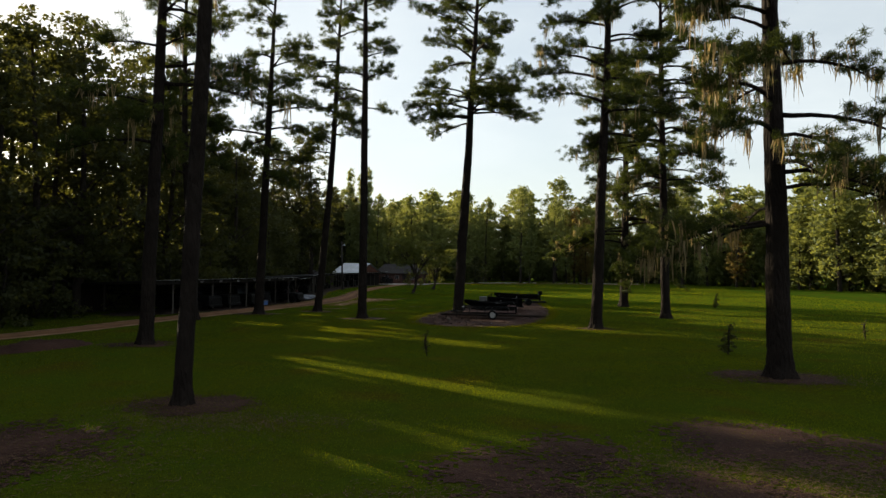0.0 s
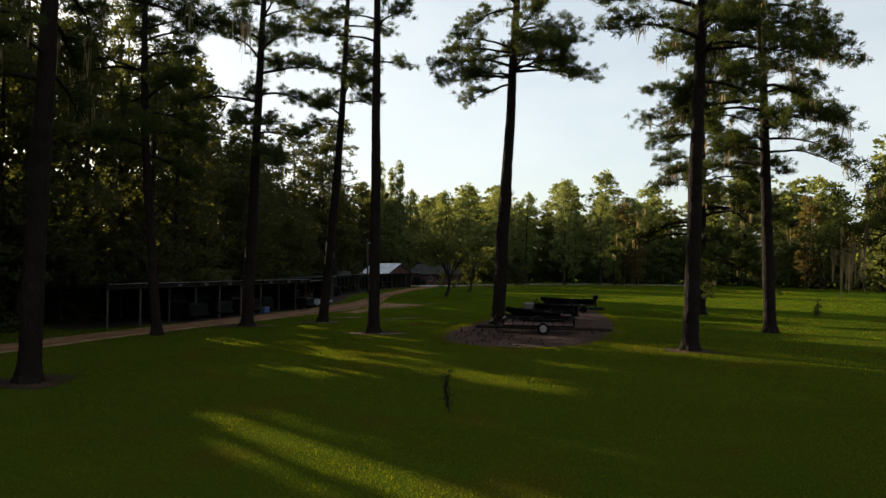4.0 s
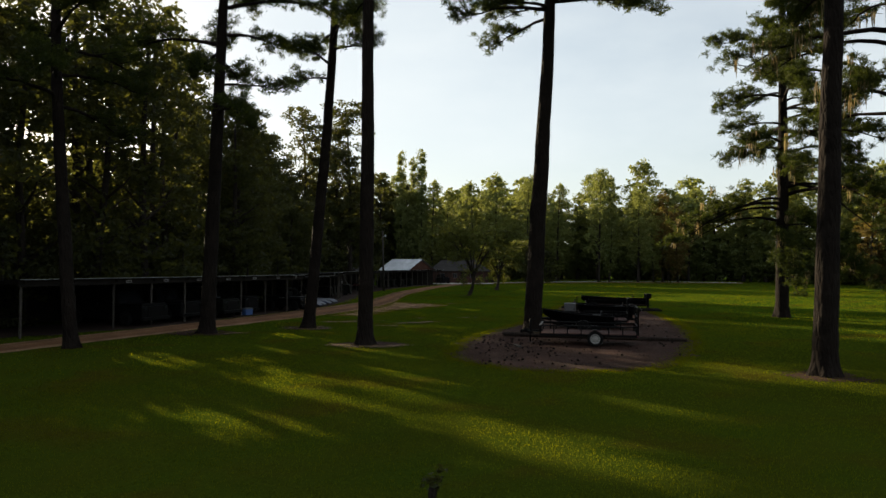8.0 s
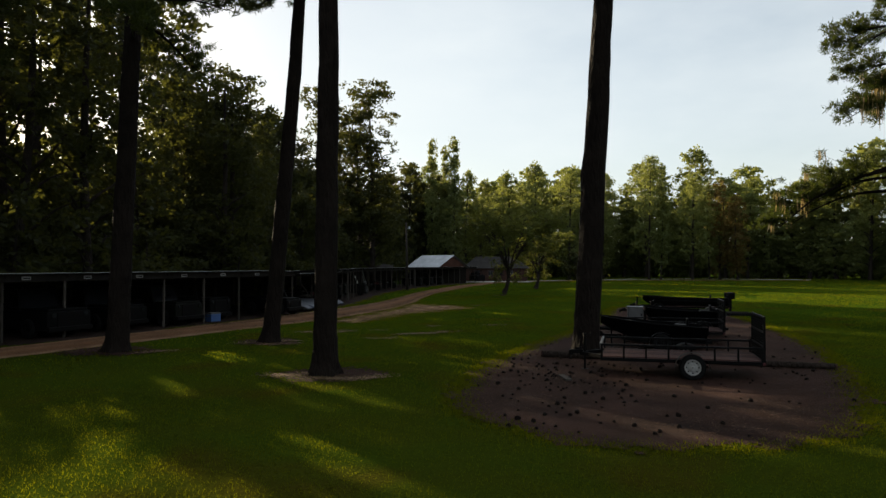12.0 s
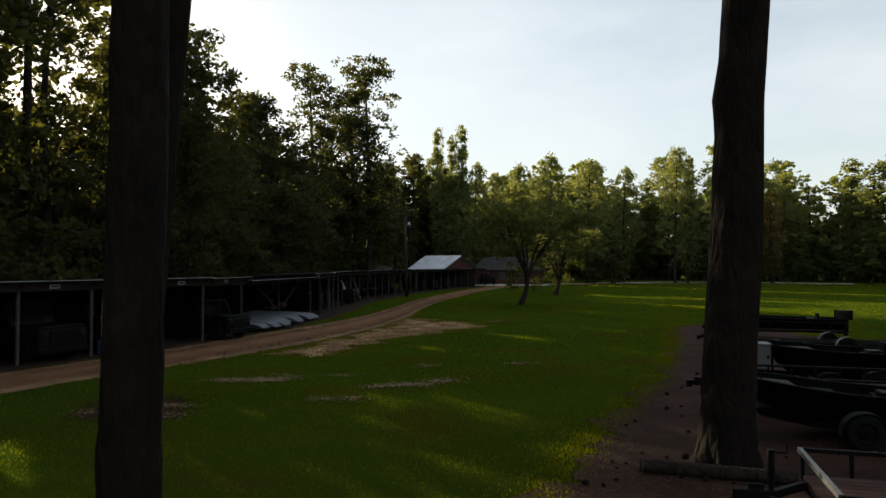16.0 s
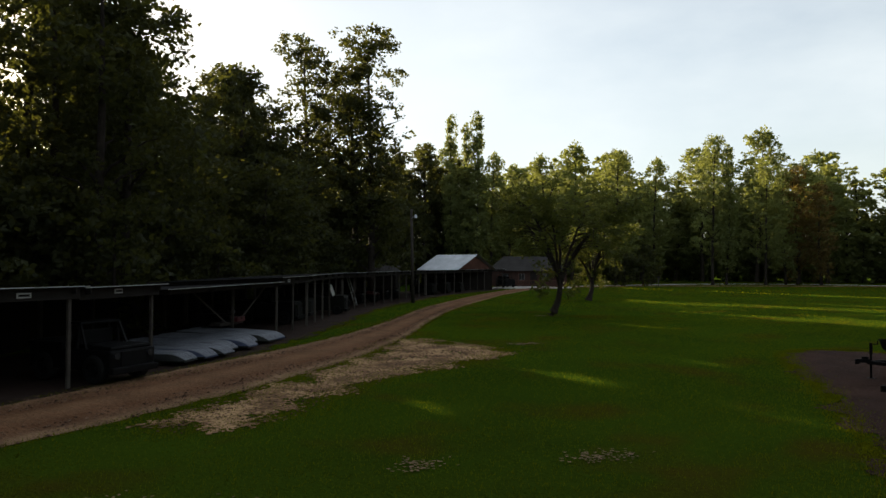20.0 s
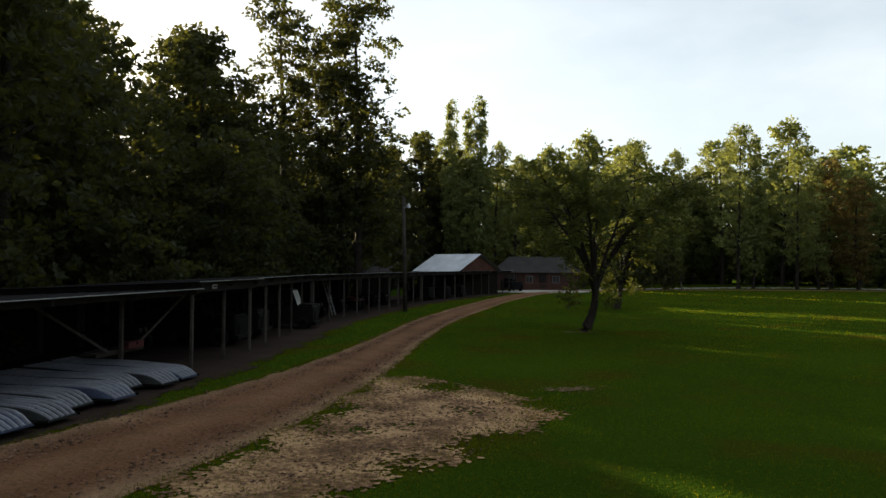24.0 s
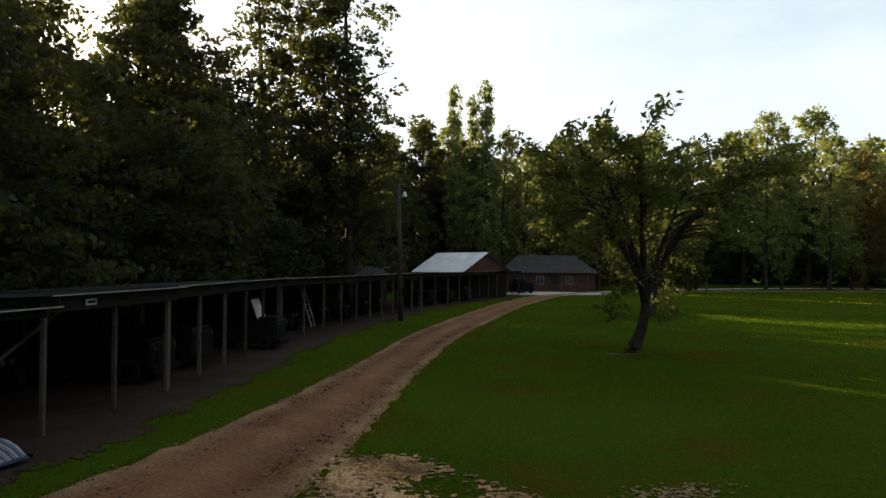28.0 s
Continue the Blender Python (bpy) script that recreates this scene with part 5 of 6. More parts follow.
utility_trailer(pose(3.68, 51.0, 0.0, 0, 0, -6), "black steel utility trailer with board floor and raised mesh gate", x1=1.6, tongue=0.55)
boat_trailer(pose(4.1, 56.35, 0, 0, 0, -3), "dark steel boat trailer carrying a black boat", 2.9, wx=-0.4)
jon_boat(pose(3.45, 56.35, 0.38, 0, 3.6, -3), "black flat-bottomed boat resting on its low trailer", 3.3, 1.4, 0.48, motor=False)
utility_trailer(pose(4.5, 58.6, 0.0, 0, 0, -6), "empty black utility trailer with upright gate behind the boat", rim="steel", x0=-1.8, x1=1.6)
boat_trailer(pose(5.6, 61.4, 0, 0, 0, -4), "dark boat trailer with a covered boat and a metal box", 3.3)
jon_boat(pose(5.35, 61.4, 0.41, 0, 0.4, -4), "black deep-sided blunt boat on a trailer behind a metal box", 2.9, 1.5, 0.56, motor=False, bow=0.12, blunt=0.85)
boat_trailer(pose(7.9, 69.5, 0, 0, 0, -2), "empty boat trailer with its jack stand down")
utility_trailer(pose(7.95, 73.5, 0.0, 0, 0, -5), "black utility trailer loaded with an olive boat", gate_h=0.72, rim="fender", wx=-1.85)
jon_boat(pose(7.45, 73.5, 0.47, 0, 0.4, -5), "dark olive deep-sided boat loaded on a utility trailer", 4.4, 1.4, 0.42, hull="camo", motor=True, bow=0.14, blunt=0.8)


def cabinet_box(m):
    ob = thing("metal_box", m, "grey metal equipment box with a hinged door", "box")
    part("body", boxed(-0.3, -0.3, 0, 0.3, 0.3, 0.6, bevel=0.02), M["boxgrey"], ob)
    door = part("door", boxed(-0.26, -0.325, 0.05, 0.26, -0.302, 0.55, bevel=0.008), M["boxgrey"], ob)
    part("latch", boxed(0.2, -0.345, 0.27, 0.25, -0.326, 0.36), M["steel"], door)
    part("lid", boxed(-0.32, -0.33, 0.6, 0.32, 0.32, 0.625, bevel=0.008), M["boxgrey"], ob)
    return ob


cabinet_box(pose(3.50, 61.45, 0.47, 0, 0, -4))


def log(a, b, r):
    a, b = np.array(a), np.array(b)
    rng = np.random.default_rng(3)
    ob = thing("log", pose(0, 0, 0), "long weathered grey log lying on pine straw", "log")
    t = np.linspace(0, 1, 14)[:, None]
    v, f = tube_np(a + (b - a) * t + rng.normal(size=(14, 3)) * [0.02, 0.02, 0.0], np.linspace(r, r * 0.8, 14), 14, rng, 0.1)
    raw("log_stem", v, f, M["log"], ob, smooth=True)
    for k, (p, rr) in enumerate(((a, r), (b, r * 0.8))):
        d = (b - a) / np.linalg.norm(b - a) * (-1 if k == 0 else 1) * 0.012
        part("log_end", bar(bmesh.new(), p - d, p + d, rr * 0.96, 14), M["deck"], ob)


log((-0.05, 53.62, 0.11), (7.6, 52.2, 0.09), 0.10)
plank = part("loose_board", boxed(-0.075, -0.36, 0.0, 0.075, 0.36, 0.045, bevel=0.008), M["post"])
plank.matrix_basis = pose(0.56, 49.6, 0.02, 0, 0, 14)
tagged(plank, "short pale board lying on the pine straw", "board")

# pine cones on the straw
bm = bmesh.new()
lathe(bm, [(0.004, -0.06), (0.035, -0.045), (0.05, -0.015), (0.044, 0.02), (0.028, 0.05), (0.004, 0.068)], Matrix.Identity(4), 9)
for v in bm.verts:
    v.co *= 1 + 0.27 * ((v.index * 7) % 3 - 1)
cone_me = bpy.data.meshes.new("pine_cone")
bm.to_mesh(cone_me)
bm.free()
cone_me.materials.append(M["pine_bark"])
rc = np.random.default_rng(8)
cx, cy = rc.uniform(-1.6, 9.0, 900), 44 + 22 * rc.random(900) ** 1.25
cx[::3], cy[::3] = rc.normal(0.5, 1.2, 300), rc.normal(50.2, 2.0, 300)
ok = inside(MULCH, cx, cy)
for x, y in list(zip(cx[ok], cy[ok]))[:290]:
    ob = new("pine_cone", cone_me)
    s = 0.36 + 0.44 * rc.random() ** 2
    ob.matrix_basis = pose(x, y, 0.012 + 0.034 * s, rc.random() * 50, rc.random() * 360, rc.random() * 360) @ Matrix.Diagonal((s, s, s, 1))
    tagged(ob, "dark open pine cone lying on the straw", "pine cone", "pine cones on the straw")


# ---- upturned boats by the shed ----
ru = np.random.default_rng(4)


def upturned(m, length, label, skin="tarp"):
    ob = thing("upturned_boat", m, label, "boat", "upturned boats by the shed")
    w, h = 0.92, 0.25
    rows = []
    n = 20
    for k in range(n):
        t = k / (n - 1)
        x = -length / 2 + length * t
        nose = max(0, (t - 0.84) / 0.16)
        rows.append((x, w / 2 * (1 - 0.22 * nose ** 2), h * (1 - 0.78 * nose ** 2.2) + 0.012 * math.sin(9.0 * t + length * 40), nose))
    bm = bmesh.new()
    rings = []
    for x, hw, z, nose in rows:
        prof = [(-hw, 0.02), (-hw * 0.95, z * 0.5), (-hw * 0.86, z * 0.95), (-hw * 0.80, z), (0, z + 0.008), (hw * 0.80, z), (hw * 0.86, z * 0.95), (hw * 0.95, z * 0.5), (hw, 0.02)]
        rings.append([bm.verts.new((x, y, zz)) for y, zz in prof])
    for p, q in zip(rings, rings[1:]):
        for k in range(8):
            bm.faces.new((p[k], p[k + 1], q[k + 1], q[k]))
    bm.faces.new(rings[0])
    bm.faces.new(rings[-1][::-1])
    part("hull", bm, M[skin], ob, smooth=False)
    for f in (-0.70, -0.36, 0.0, 0.36, 0.70):
        pts = np.array([(r[0], r[1] * f, r[2] + 0.008) for r in rows])
        raw("strake", *tube_np(pts, np.full(len(pts), 0.034), 6, ru), M["strake"], ob)
    for sd in (-1, 1):
        pts = np.array([(r[0], sd * (r[1] + 0.01), 0.04) for r in rows])
        raw("rim_rail", *tube_np(pts, np.full(len(pts), 0.032), 6, ru), M["camo"], ob)
    for x in (-length * 0.35, length * 0.28):
        part("bearer", boxed(x - 0.06, -0.6, -0.1, x + 0.06, 0.6, 0.02), M["beam"], ob)
    return ob


for k in range(8):
    y = 72.45 + 0.98 * k
    upturned(pose(-15.65 + 0.12 * ru.normal() - 0.05 * k, y, 0.105, 0, 0.8 * ru.normal(), 1.0 * ru.normal() - 5), 3.7 + 0.3 * ru.random(), ("upturned blue-grey ribbed boat resting on timber bearers", "upturned olive-grey ribbed boat resting on timber bearers")[(k + 1) % 3 < 2], ("boatgrey", "boatgrey", "tarp")[(k + 1) % 3])


# ---- vehicles and gear in the sheds ----
def vehicle(name, m, label, category, length, width, height, hood, body="black", roof=True, r=0.36, group="vehicles in the sheds", bed=False, shield=None):
    """A parked vehicle, nose to +x: lower body, bonnet, cabin, glass, lamps, bumper and four wheels."""
    ob = thing(name, m, label, category, group)
    l2, w2 = length / 2, width / 2
    sill, belt = r * 0.85, height * 0.56
    bm = bmesh.new()
    box(bm, -l2, -w2, sill, l2, w2, belt, bevel=0.06)
    part("body", bm, M[body], ob)
    part("bonnet", boxed(l2 - hood, -w2 * 0.9, belt - 0.02, l2 - 0.06, w2 * 0.9, belt + height * 0.06, bevel=0.05), M[body], ob)
    part("grille", boxed(l2 - 0.02, -w2 * 0.55, sill + 0.12, l2 + 0.03, w2 * 0.55, belt - 0.04, bevel=0.01), M["steel"], ob)
    part("bumper", boxed(l2 - 0.05, -w2, sill - 0.05, l2 + 0.12, w2, sill + 0.12, bevel=0.03), M["steel"], ob)
    for s in (-1, 1):
        bm = bar(bmesh.new(), (l2 - 0.02, s * w2 * 0.74, belt - 0.14), (l2 + 0.04, s * w2 * 0.74, belt - 0.14), 0.09, 14)
        part("headlight", bm, M["glass"], ob)
        for x in (-l2 * 0.62, l2 * 0.62):
            wheel(ob, x, s * (w2 - 0.06), r, 0.24, rim=M["steel"], out=s)
    c1 = l2 - hood
    c0 = -l2 * 0.1 if bed else -l2 + 0.1
    for s in (-1, 1):
        for x in (c0 + 0.05, (c0 + c1) / 2, c1 - 0.05):
            lean = 0.28 if x > (c0 + c1) / 2 + 0.1 else 0.0
            part("pillar", beam(bmesh.new(), (x, s * w2 * 0.9, belt - 0.02), (x - lean, s * w2 * 0.82, height - 0.04), 0.06, 0.06), M[body if roof else "steel"], ob)
    part("roof", boxed(c0, -w2 * 0.88, height - 0.07, c1 - 0.28, w2 * 0.88, height, bevel=0.025), M[body], ob)
    bm = bmesh.new() if roof or shield else None
    q = [(c1 - 0.04, -w2 * 0.84, belt + 0.04), (c1 - 0.04, w2 * 0.84, belt + 0.04), (c1 - 0.30, w2 * 0.78, height - 0.08), (c1 - 0.30, -w2 * 0.78, height - 0.08)]
    if bm:
        bm.faces.new([bm.verts.new(p) for p in q])
        bmesh.ops.solidify(bm, geom=bm.faces[:], thickness=0.012)
        part("windscreen", bm, M[shield or "glass"], ob)
    part("seat", box(boxed(c0 + 0.25, -w2 * 0.7, belt - 0.1, c0 + 0.75, w2 * 0.7, belt + 0.1, bevel=0.03), c0 + 0.2, -w2 * 0.7, belt, c0 + 0.32, w2 * 0.7, belt + 0.45, bevel=0.03), M["black"], ob)
    part("steering_wheel", bar(bmesh.new(), (c1 - 0.55, w2 * 0.4, belt + 0.2), (c1 - 0.58, w2 * 0.4, belt + 0.22), 0.17, 14), M["black"], ob)
    if bed:
        for s in (-1, 1):
            part("bed_side", boxed(-l2, s * w2 - 0.04, belt - 0.02, c0 - 0.04, s * w2 + 0.02, belt + 0.16, bevel=0.01), M[body], ob)
        part("tailgate", boxed(-l2 - 0.02, -w2 * 0.9, belt - 0.02, -l2 + 0.04, w2 * 0.9, belt + 0.16), M[body], ob)
    return ob


def atv(m, label, body="camo"):
    """A four-wheeled quad bike, nose to +x."""
    ob = thing("quad_bike", m, label, "quad bike", "quad bikes in the sheds")
    for x in (-0.62, 0.62):
        for s in (-1, 1):
            wheel(ob, x, s * 0.44, 0.31, 0.24, rim=M["steel"], out=s)
            part("mudguard", boxed(x - 0.34, s * 0.44 - 0.16, 0.62, x + 0.34, s * 0.44 + 0.16, 0.67, bevel=0.03), M[body], ob)
    part("chassis", boxed(-0.7, -0.22, 0.28, 0.75, 0.22, 0.62, bevel=0.04), M["black"], ob)
    part("tank", boxed(0.05, -0.2, 0.6, 0.6, 0.2, 0.86, bevel=0.07), M[body], ob)
    part("saddle", boxed(-0.62, -0.19, 0.64, 0.08, 0.19, 0.82, bevel=0.05), M["black"], ob)
    for x0, x1, z in ((0.45, 0.98, 0.86), (-1.02, -0.5, 0.8)):
        for k in range(4):
            y = -0.39 + 0.26 * k
            part("carrier_bar", bar(bmesh.new(), (x0, y, z), (x1, y, z), 0.014, 6), M["steel"], ob)
        for x in (x0, x1):
            part("carrier_bar", bar(bmesh.new(), (x, -0.42, z), (x, 0.42, z), 0.016, 6), M["steel"], ob)
    bm = bar(bmesh.new(), (0.28, -0.4, 1.06), (0.28, 0.4, 1.06), 0.018, 6)
    bar(bm, (0.38, 0, 0.84), (0.28, 0, 1.06), 0.03, 6)
    part("handlebar", bm, M["black"], ob)
    for s in (-1, 1):
        part("headlight", bar(bmesh.new(), (0.78, s * 0.18, 0.72), (0.84, s * 0.18, 0.72), 0.07, 10), M["fender"], ob)
    return ob


# local +x of a parked vehicle points out of the shed, towards the track
vehicle("pickup_truck", pose(-20.3, 57.2, 0.02, 0, 0, -14), "black pickup truck parked nose out under the shed", "truck", 5.2, 1.9, 1.78, 1.5, bed=True)
vehicle("pickup_truck", pose(-19.6, 60.1, 0.02, 0, 0, -14), "dark pickup truck parked between posts under the shed", "truck", 5.0, 1.85, 1.75, 1.5, bed=True)
vehicle("jeep", pose(-18.0, 62.9, 0.02, 0, 0, -14), "dark off-road car parked nose out under the shed", "car", 3.9, 1.7, 1.75, 1.3, body="camo")
vehicle("utility_buggy", pose(-17.3, 65.4, 0.02, 0, 0, -14), "dark utility buggy with open sides under the shed", "buggy", 2.9, 1.5, 1.85, 0.8, roof=False, r=0.32)
vehicle("utility_buggy", pose(-15.1, 69.6, 0.02, 0, 0, -13), "black utility buggy parked at the shed's end", "buggy", 2.9, 1.4, 1.5, 0.85, roof=False, r=0.36, bed=True)
vehicle("utility_buggy", pose(-17.9, 86.6, 0.02, 0, 0, 8), "dark utility buggy with a cargo bed in the shed", "buggy", 3.0, 1.5, 1.8, 0.8, roof=False, r=0.33, bed=True)
vehicle("utility_buggy", pose(-18.2, 89.2, 0.02, 0, 0, 8), "olive utility buggy parked between shed posts", "buggy", 2.9, 1.5, 1.85, 0.8, body="camo", roof=False, r=0.33)
vehicle("golf_cart", pose(-17.6, 93.9, 0.02, 0, 0, 9), "dark green golf cart with a pale folded windscreen", "cart", 2.5, 1.25, 1.8, 0.7, body="camo", roof=False, r=0.25, shield="white")
for x, y, a, b in ((-19.4, 84.0, 8, "camo"), (-19.6, 98.0, 0, "black"), (-19.2, 100.2, -4, "camo"), (-19.4, 104.6, 3, "black"), (-19.0, 107.0, 0, "red"), (-19.2, 111.0, 2, "camo"), (-18.9, 113.2, -3, "black")):
    atv(pose(x, y, 0.02, 0, 0, a), "dusty quad bike parked under the open shed", b)
for x, y in ((-17.6, 121.5), (-16.8, 125.0), (-16.0, 128.4)):
    vehicle("golf_cart", pose(x, y, 0.02, 0, 0, -10), "dark golf cart parked near the shed's end", "cart", 2.4, 1.25, 1.75, 0.7, body="camo", roof=False, r=0.25)
vehicle("utility_buggy", pose(-12.0, 146.5, 0.03, 0, 0, -60), "black utility buggy parked by the house", "buggy", 3.0, 1.5, 1.8, 0.8, roof=False, r=0.33)


def cooler(m, body, label):
    ob = thing("cooler", m, label, "cooler")
    part("body", boxed(-0.3, -0.2, 0, 0.3, 0.2, 0.36, bevel=0.03), M[body], ob)
    part("lid", boxed(-0.31, -0.21, 0.36, 0.31, 0.21, 0.43, bevel=0.025), M["boxgrey"], ob)
    for s in (-1, 1):
        part("handle", boxed(s * 0.31, -0.09, 0.24, s * 0.345, 0.09, 0.28), M["boxgrey"], ob)


cooler(pose(-15.95, 64.4, 0.02, 0, 0, 70), "blue", "blue cooler with a pale grey lid on the earth floor")


def ladder(m):
    ob = thing("ladder", m, "grey ladder leaning in the open shed", "ladder")
    for s in (-1, 1):
        part("stile", beam(bmesh.new(), (s * 0.2, 0, 0), (s * 0.2, 0.75, 2.3), 0.03, 0.07), M["galv"], ob)
    for k in range(8):
        t = (k + 0.7) / 8.4
        part("rung", bar(bmesh.new(), (-0.2, 0.75 * t, 2.3 * t), (0.2, 0.75 * t, 2.3 * t), 0.014, 6), M["galv"], ob)


ladder(pose(-18.4, 102.4, 0.02, 0, 0, 84))


def rack(m, label):
    """A braced timber frame in the shed's open front, with planks laid on it over the boats."""
    ob = thing("timber_rack", m, label, "rack")
    part("post", boxed(-0.045, -0.045, -0.02, 0.045, 0.045, 2.1), M["post"], ob)
    for s in (-1, 1):
        part("brace", beam(bmesh.new(), (3.4 * s, 0.0, 2.0), (0.6 * s, 0.0, 0.62), 0.04, 0.07), M["post"], ob)
    part("ledger", boxed(-0.95, 0.062, 0.50, 1.15, 0.11, 0.60), M["post"], ob)
    for k in range(3):
        part("plank", boxed(-0.9 + 0.1 * k, 0.12 + 0.17 * k, 0.58, 1.1 - 0.15 * k, 0.27 + 0.17 * k, 0.615), M["post"], ob)
        part("bearer", boxed(-0.8 + 0.85 * k, 0.112, 0.52, -0.74 + 0.85 * k, 0.62, 0.578), M["post"], ob)


rack(pose(-16.45, 79.9, 0.02, 0, 0, 92), "braced timber frame with planks over the upturned boats")

chest = thing("tool_chest", pose(-16.45, 80.35, 0.637, 0, 0, 92), "small red metal chest lying on the planks", "chest")
part("body", boxed(-0.36, -0.15, 0.0, 0.36, 0.15, 0.15, bevel=0.02), M["red"], chest)
part("lid", boxed(-0.37, -0.16, 0.15, 0.37, 0.16, 0.18, bevel=0.012), M["red"], chest)
part("latch", boxed(-0.03, -0.175, 0.1, 0.03, -0.161, 0.16), M["steel"], chest)

feeder = thing("feeder_post", pose(8.3, 155.0, 0), "dark wooden post with a small roofed box", "post")
part("post", boxed(-0.07, -0.07, -0.05, 0.07, 0.07, 1.2), M["post"], feeder)
part("box", boxed(-0.22, -0.18, 1.2, 0.22, 0.18, 1.46, bevel=0.02), M["beam"], feeder)
part("roof", boxed(-0.28, -0.24, 1.46, 0.28, 0.24, 1.5), M["tin"], feeder)

# low heap of bark mulch by the track
rm = np.random.default_rng(21)
hx, hy = np.meshgrid(np.linspace(-1, 1, 40), np.linspace(-1, 1, 16), indexing="ij")
hz = 0.34 * np.clip(1 - hx ** 2 - hy ** 2, 0, 1) ** 0.7 * (1 + 0.25 * drift(hx * 5, hy * 5, 3.0)) - 0.01
hi, hj = np.meshgrid(np.arange(39), np.arange(15), indexing="ij")
hf = np.stack([hi * 16 + hj, (hi + 1) * 16 + hj, (hi + 1) * 16 + hj + 1, hi * 16 + hj + 1], -1).reshape(-1, 4)
heap = raw("straw_patch", np.stack([hx * 2.6, hy * 0.8, hz + rm.normal(size=hz.shape) * 0.012], -1).reshape(-1, 3), hf, M["mulch"], smooth=True)
heap.matrix_basis = pose(-16.6, 30.2, 0.004, 0, 0, 64)
tagged(heap, "low heap of dark reddish bark mulch beside the track", "mulch heap")

# pole with a lamp
pole = thing("lamp_pole", pose(-15.2, 106.8, 0), "tall weathered wooden pole with a lamp beside the track", "pole")
bm = bmesh.new()
bar(bm, (0, 0, -0.05), (-0.18, 0.05, 7.3), 0.14, 14, 0.09)
part("mast", bm, M["post"], pole, smooth=True)
lampm = part("lamp_arm", bar(bmesh.new(), (-0.16, 0, 6.55), (0.22, -0.25, 6.8), 0.025), M["galv"], pole)
part("lamp_head", bar(bmesh.new(), (0.22, -0.25, 6.58), (0.22, -0.25, 6.84), 0.13, 14, 0.07), M["galv"], lampm)
part("meter_box", boxed(0.10, -0.17, 1.35, 0.26, 0.05, 1.8, bevel=0.02), M["steel"], pole)


# ---- house details ----
def window_on(parent, x, z, w=0.8, h=0.9):
    fr = part("window", box(box(boxed(x - w / 2, -0.05, z, x + w / 2, -0.004, z + 0.07), x - w / 2, -0.05, z + h - 0.07, x + w / 2, -0.004, z + h), x - 0.02, -0.04, z, x + 0.02, -0.004, z + h), M["boxgrey"], parent, "pale-framed window")
    for s in (-1, 1):
        part("frame_side", boxed(x + s * w / 2 - 0.035, -0.05, z, x + s * w / 2 + 0.035, -0.006, z + h), M["boxgrey"], fr)
        part("pane", boxed(x + s * w / 4 - w / 4 + 0.03, -0.025, z + 0.07, x + s * w / 4 + w / 4 - 0.03, -0.012, z + h - 0.07), M["glass"], fr)


for x in (2.1, 4.3, 7.6):
    window_on(house, x, 0.85)
door = part("door", boxed(5.5, -0.05, 0.02, 6.4, -0.004, 2.0, bevel=0.01), M["beam"], house)
part("door_handle", bar(bmesh.new(), (6.28, -0.1, 1.0), (6.28, -0.05, 1.0), 0.025), M["steel"], door)
part("porch_rail", box(boxed(1.0, -1.3, 0.82, 9.5, -1.24, 0.9), 1.0, -1.3, 0.2, 9.5, -1.24, 0.27), M["redwood"], house)
for k in range(40):
    x = 1.0 + 8.44 * k / 39
    part("baluster", boxed(x, -1.29, 0.27, x + 0.05, -1.25, 0.82), M["redwood"], house)
for x in (1.0, 3.8, 6.6, 9.4):
    part("porch_post", boxed(x, -1.32, 0, x + 0.1, -1.22, 2.05), M["redwood"], house)


# sign plates on the fascias
def sign_plate(x, y, a, z=2.27):
    ob = thing("sign_plate", pose(x, y, z, 0, 0, a), "small pale plate with dark marks on the shed's beam", "sign", "plates on the shed beams")
    part("plate", boxed(-0.17, -0.012, -0.06, 0.17, 0.0, 0.06, bevel=0.004), M["rim"], ob)
    part("mark", boxed(-0.13, -0.016, -0.025, 0.13, -0.012, 0.025), M["steel"], ob)


for y in (55.0, 57.4, 59.8, 62.2, 64.6, 67.0):
    x = -20.0 + (y - 49.6) * 5.35 / 18.55
    sign_plate(x + 0.132, y - 0.038, 73.91)
sign_plate(-14.70 + 0.128, 69.9, 90.76)
sign_plate(-15.1 + 0.13, 82.1, 95.2)


# saplings and small bushes on the lawn
SPRIG = broadleaf_meshes(1.1, 0.014, 0.2, 0.2, 301, clumps=16, per=12, leaf=0.08, clump_r=0.1, limbs=6, lobes=8)
SHRUB = broadleaf_meshes(1.5, 0.024, 0.5, 0.1, 302, clumps=34, per=18, leaf=0.11, clump_r=0.16, limbs=9, lobes=10, shape="spire")
for x, y, s, me in ((12.3, 30.9, 0.85, SHRUB), (25.4, 67.0, 0.9, SHRUB), (22.6, 38.6, 0.9, SPRIG), (-0.36, 29.4, 0.9, SPRIG)):
    plant("sapling", me, x, y, s, x * 30, "thin young sapling standing on the mown lawn", "sapling", "saplings on the lawn")


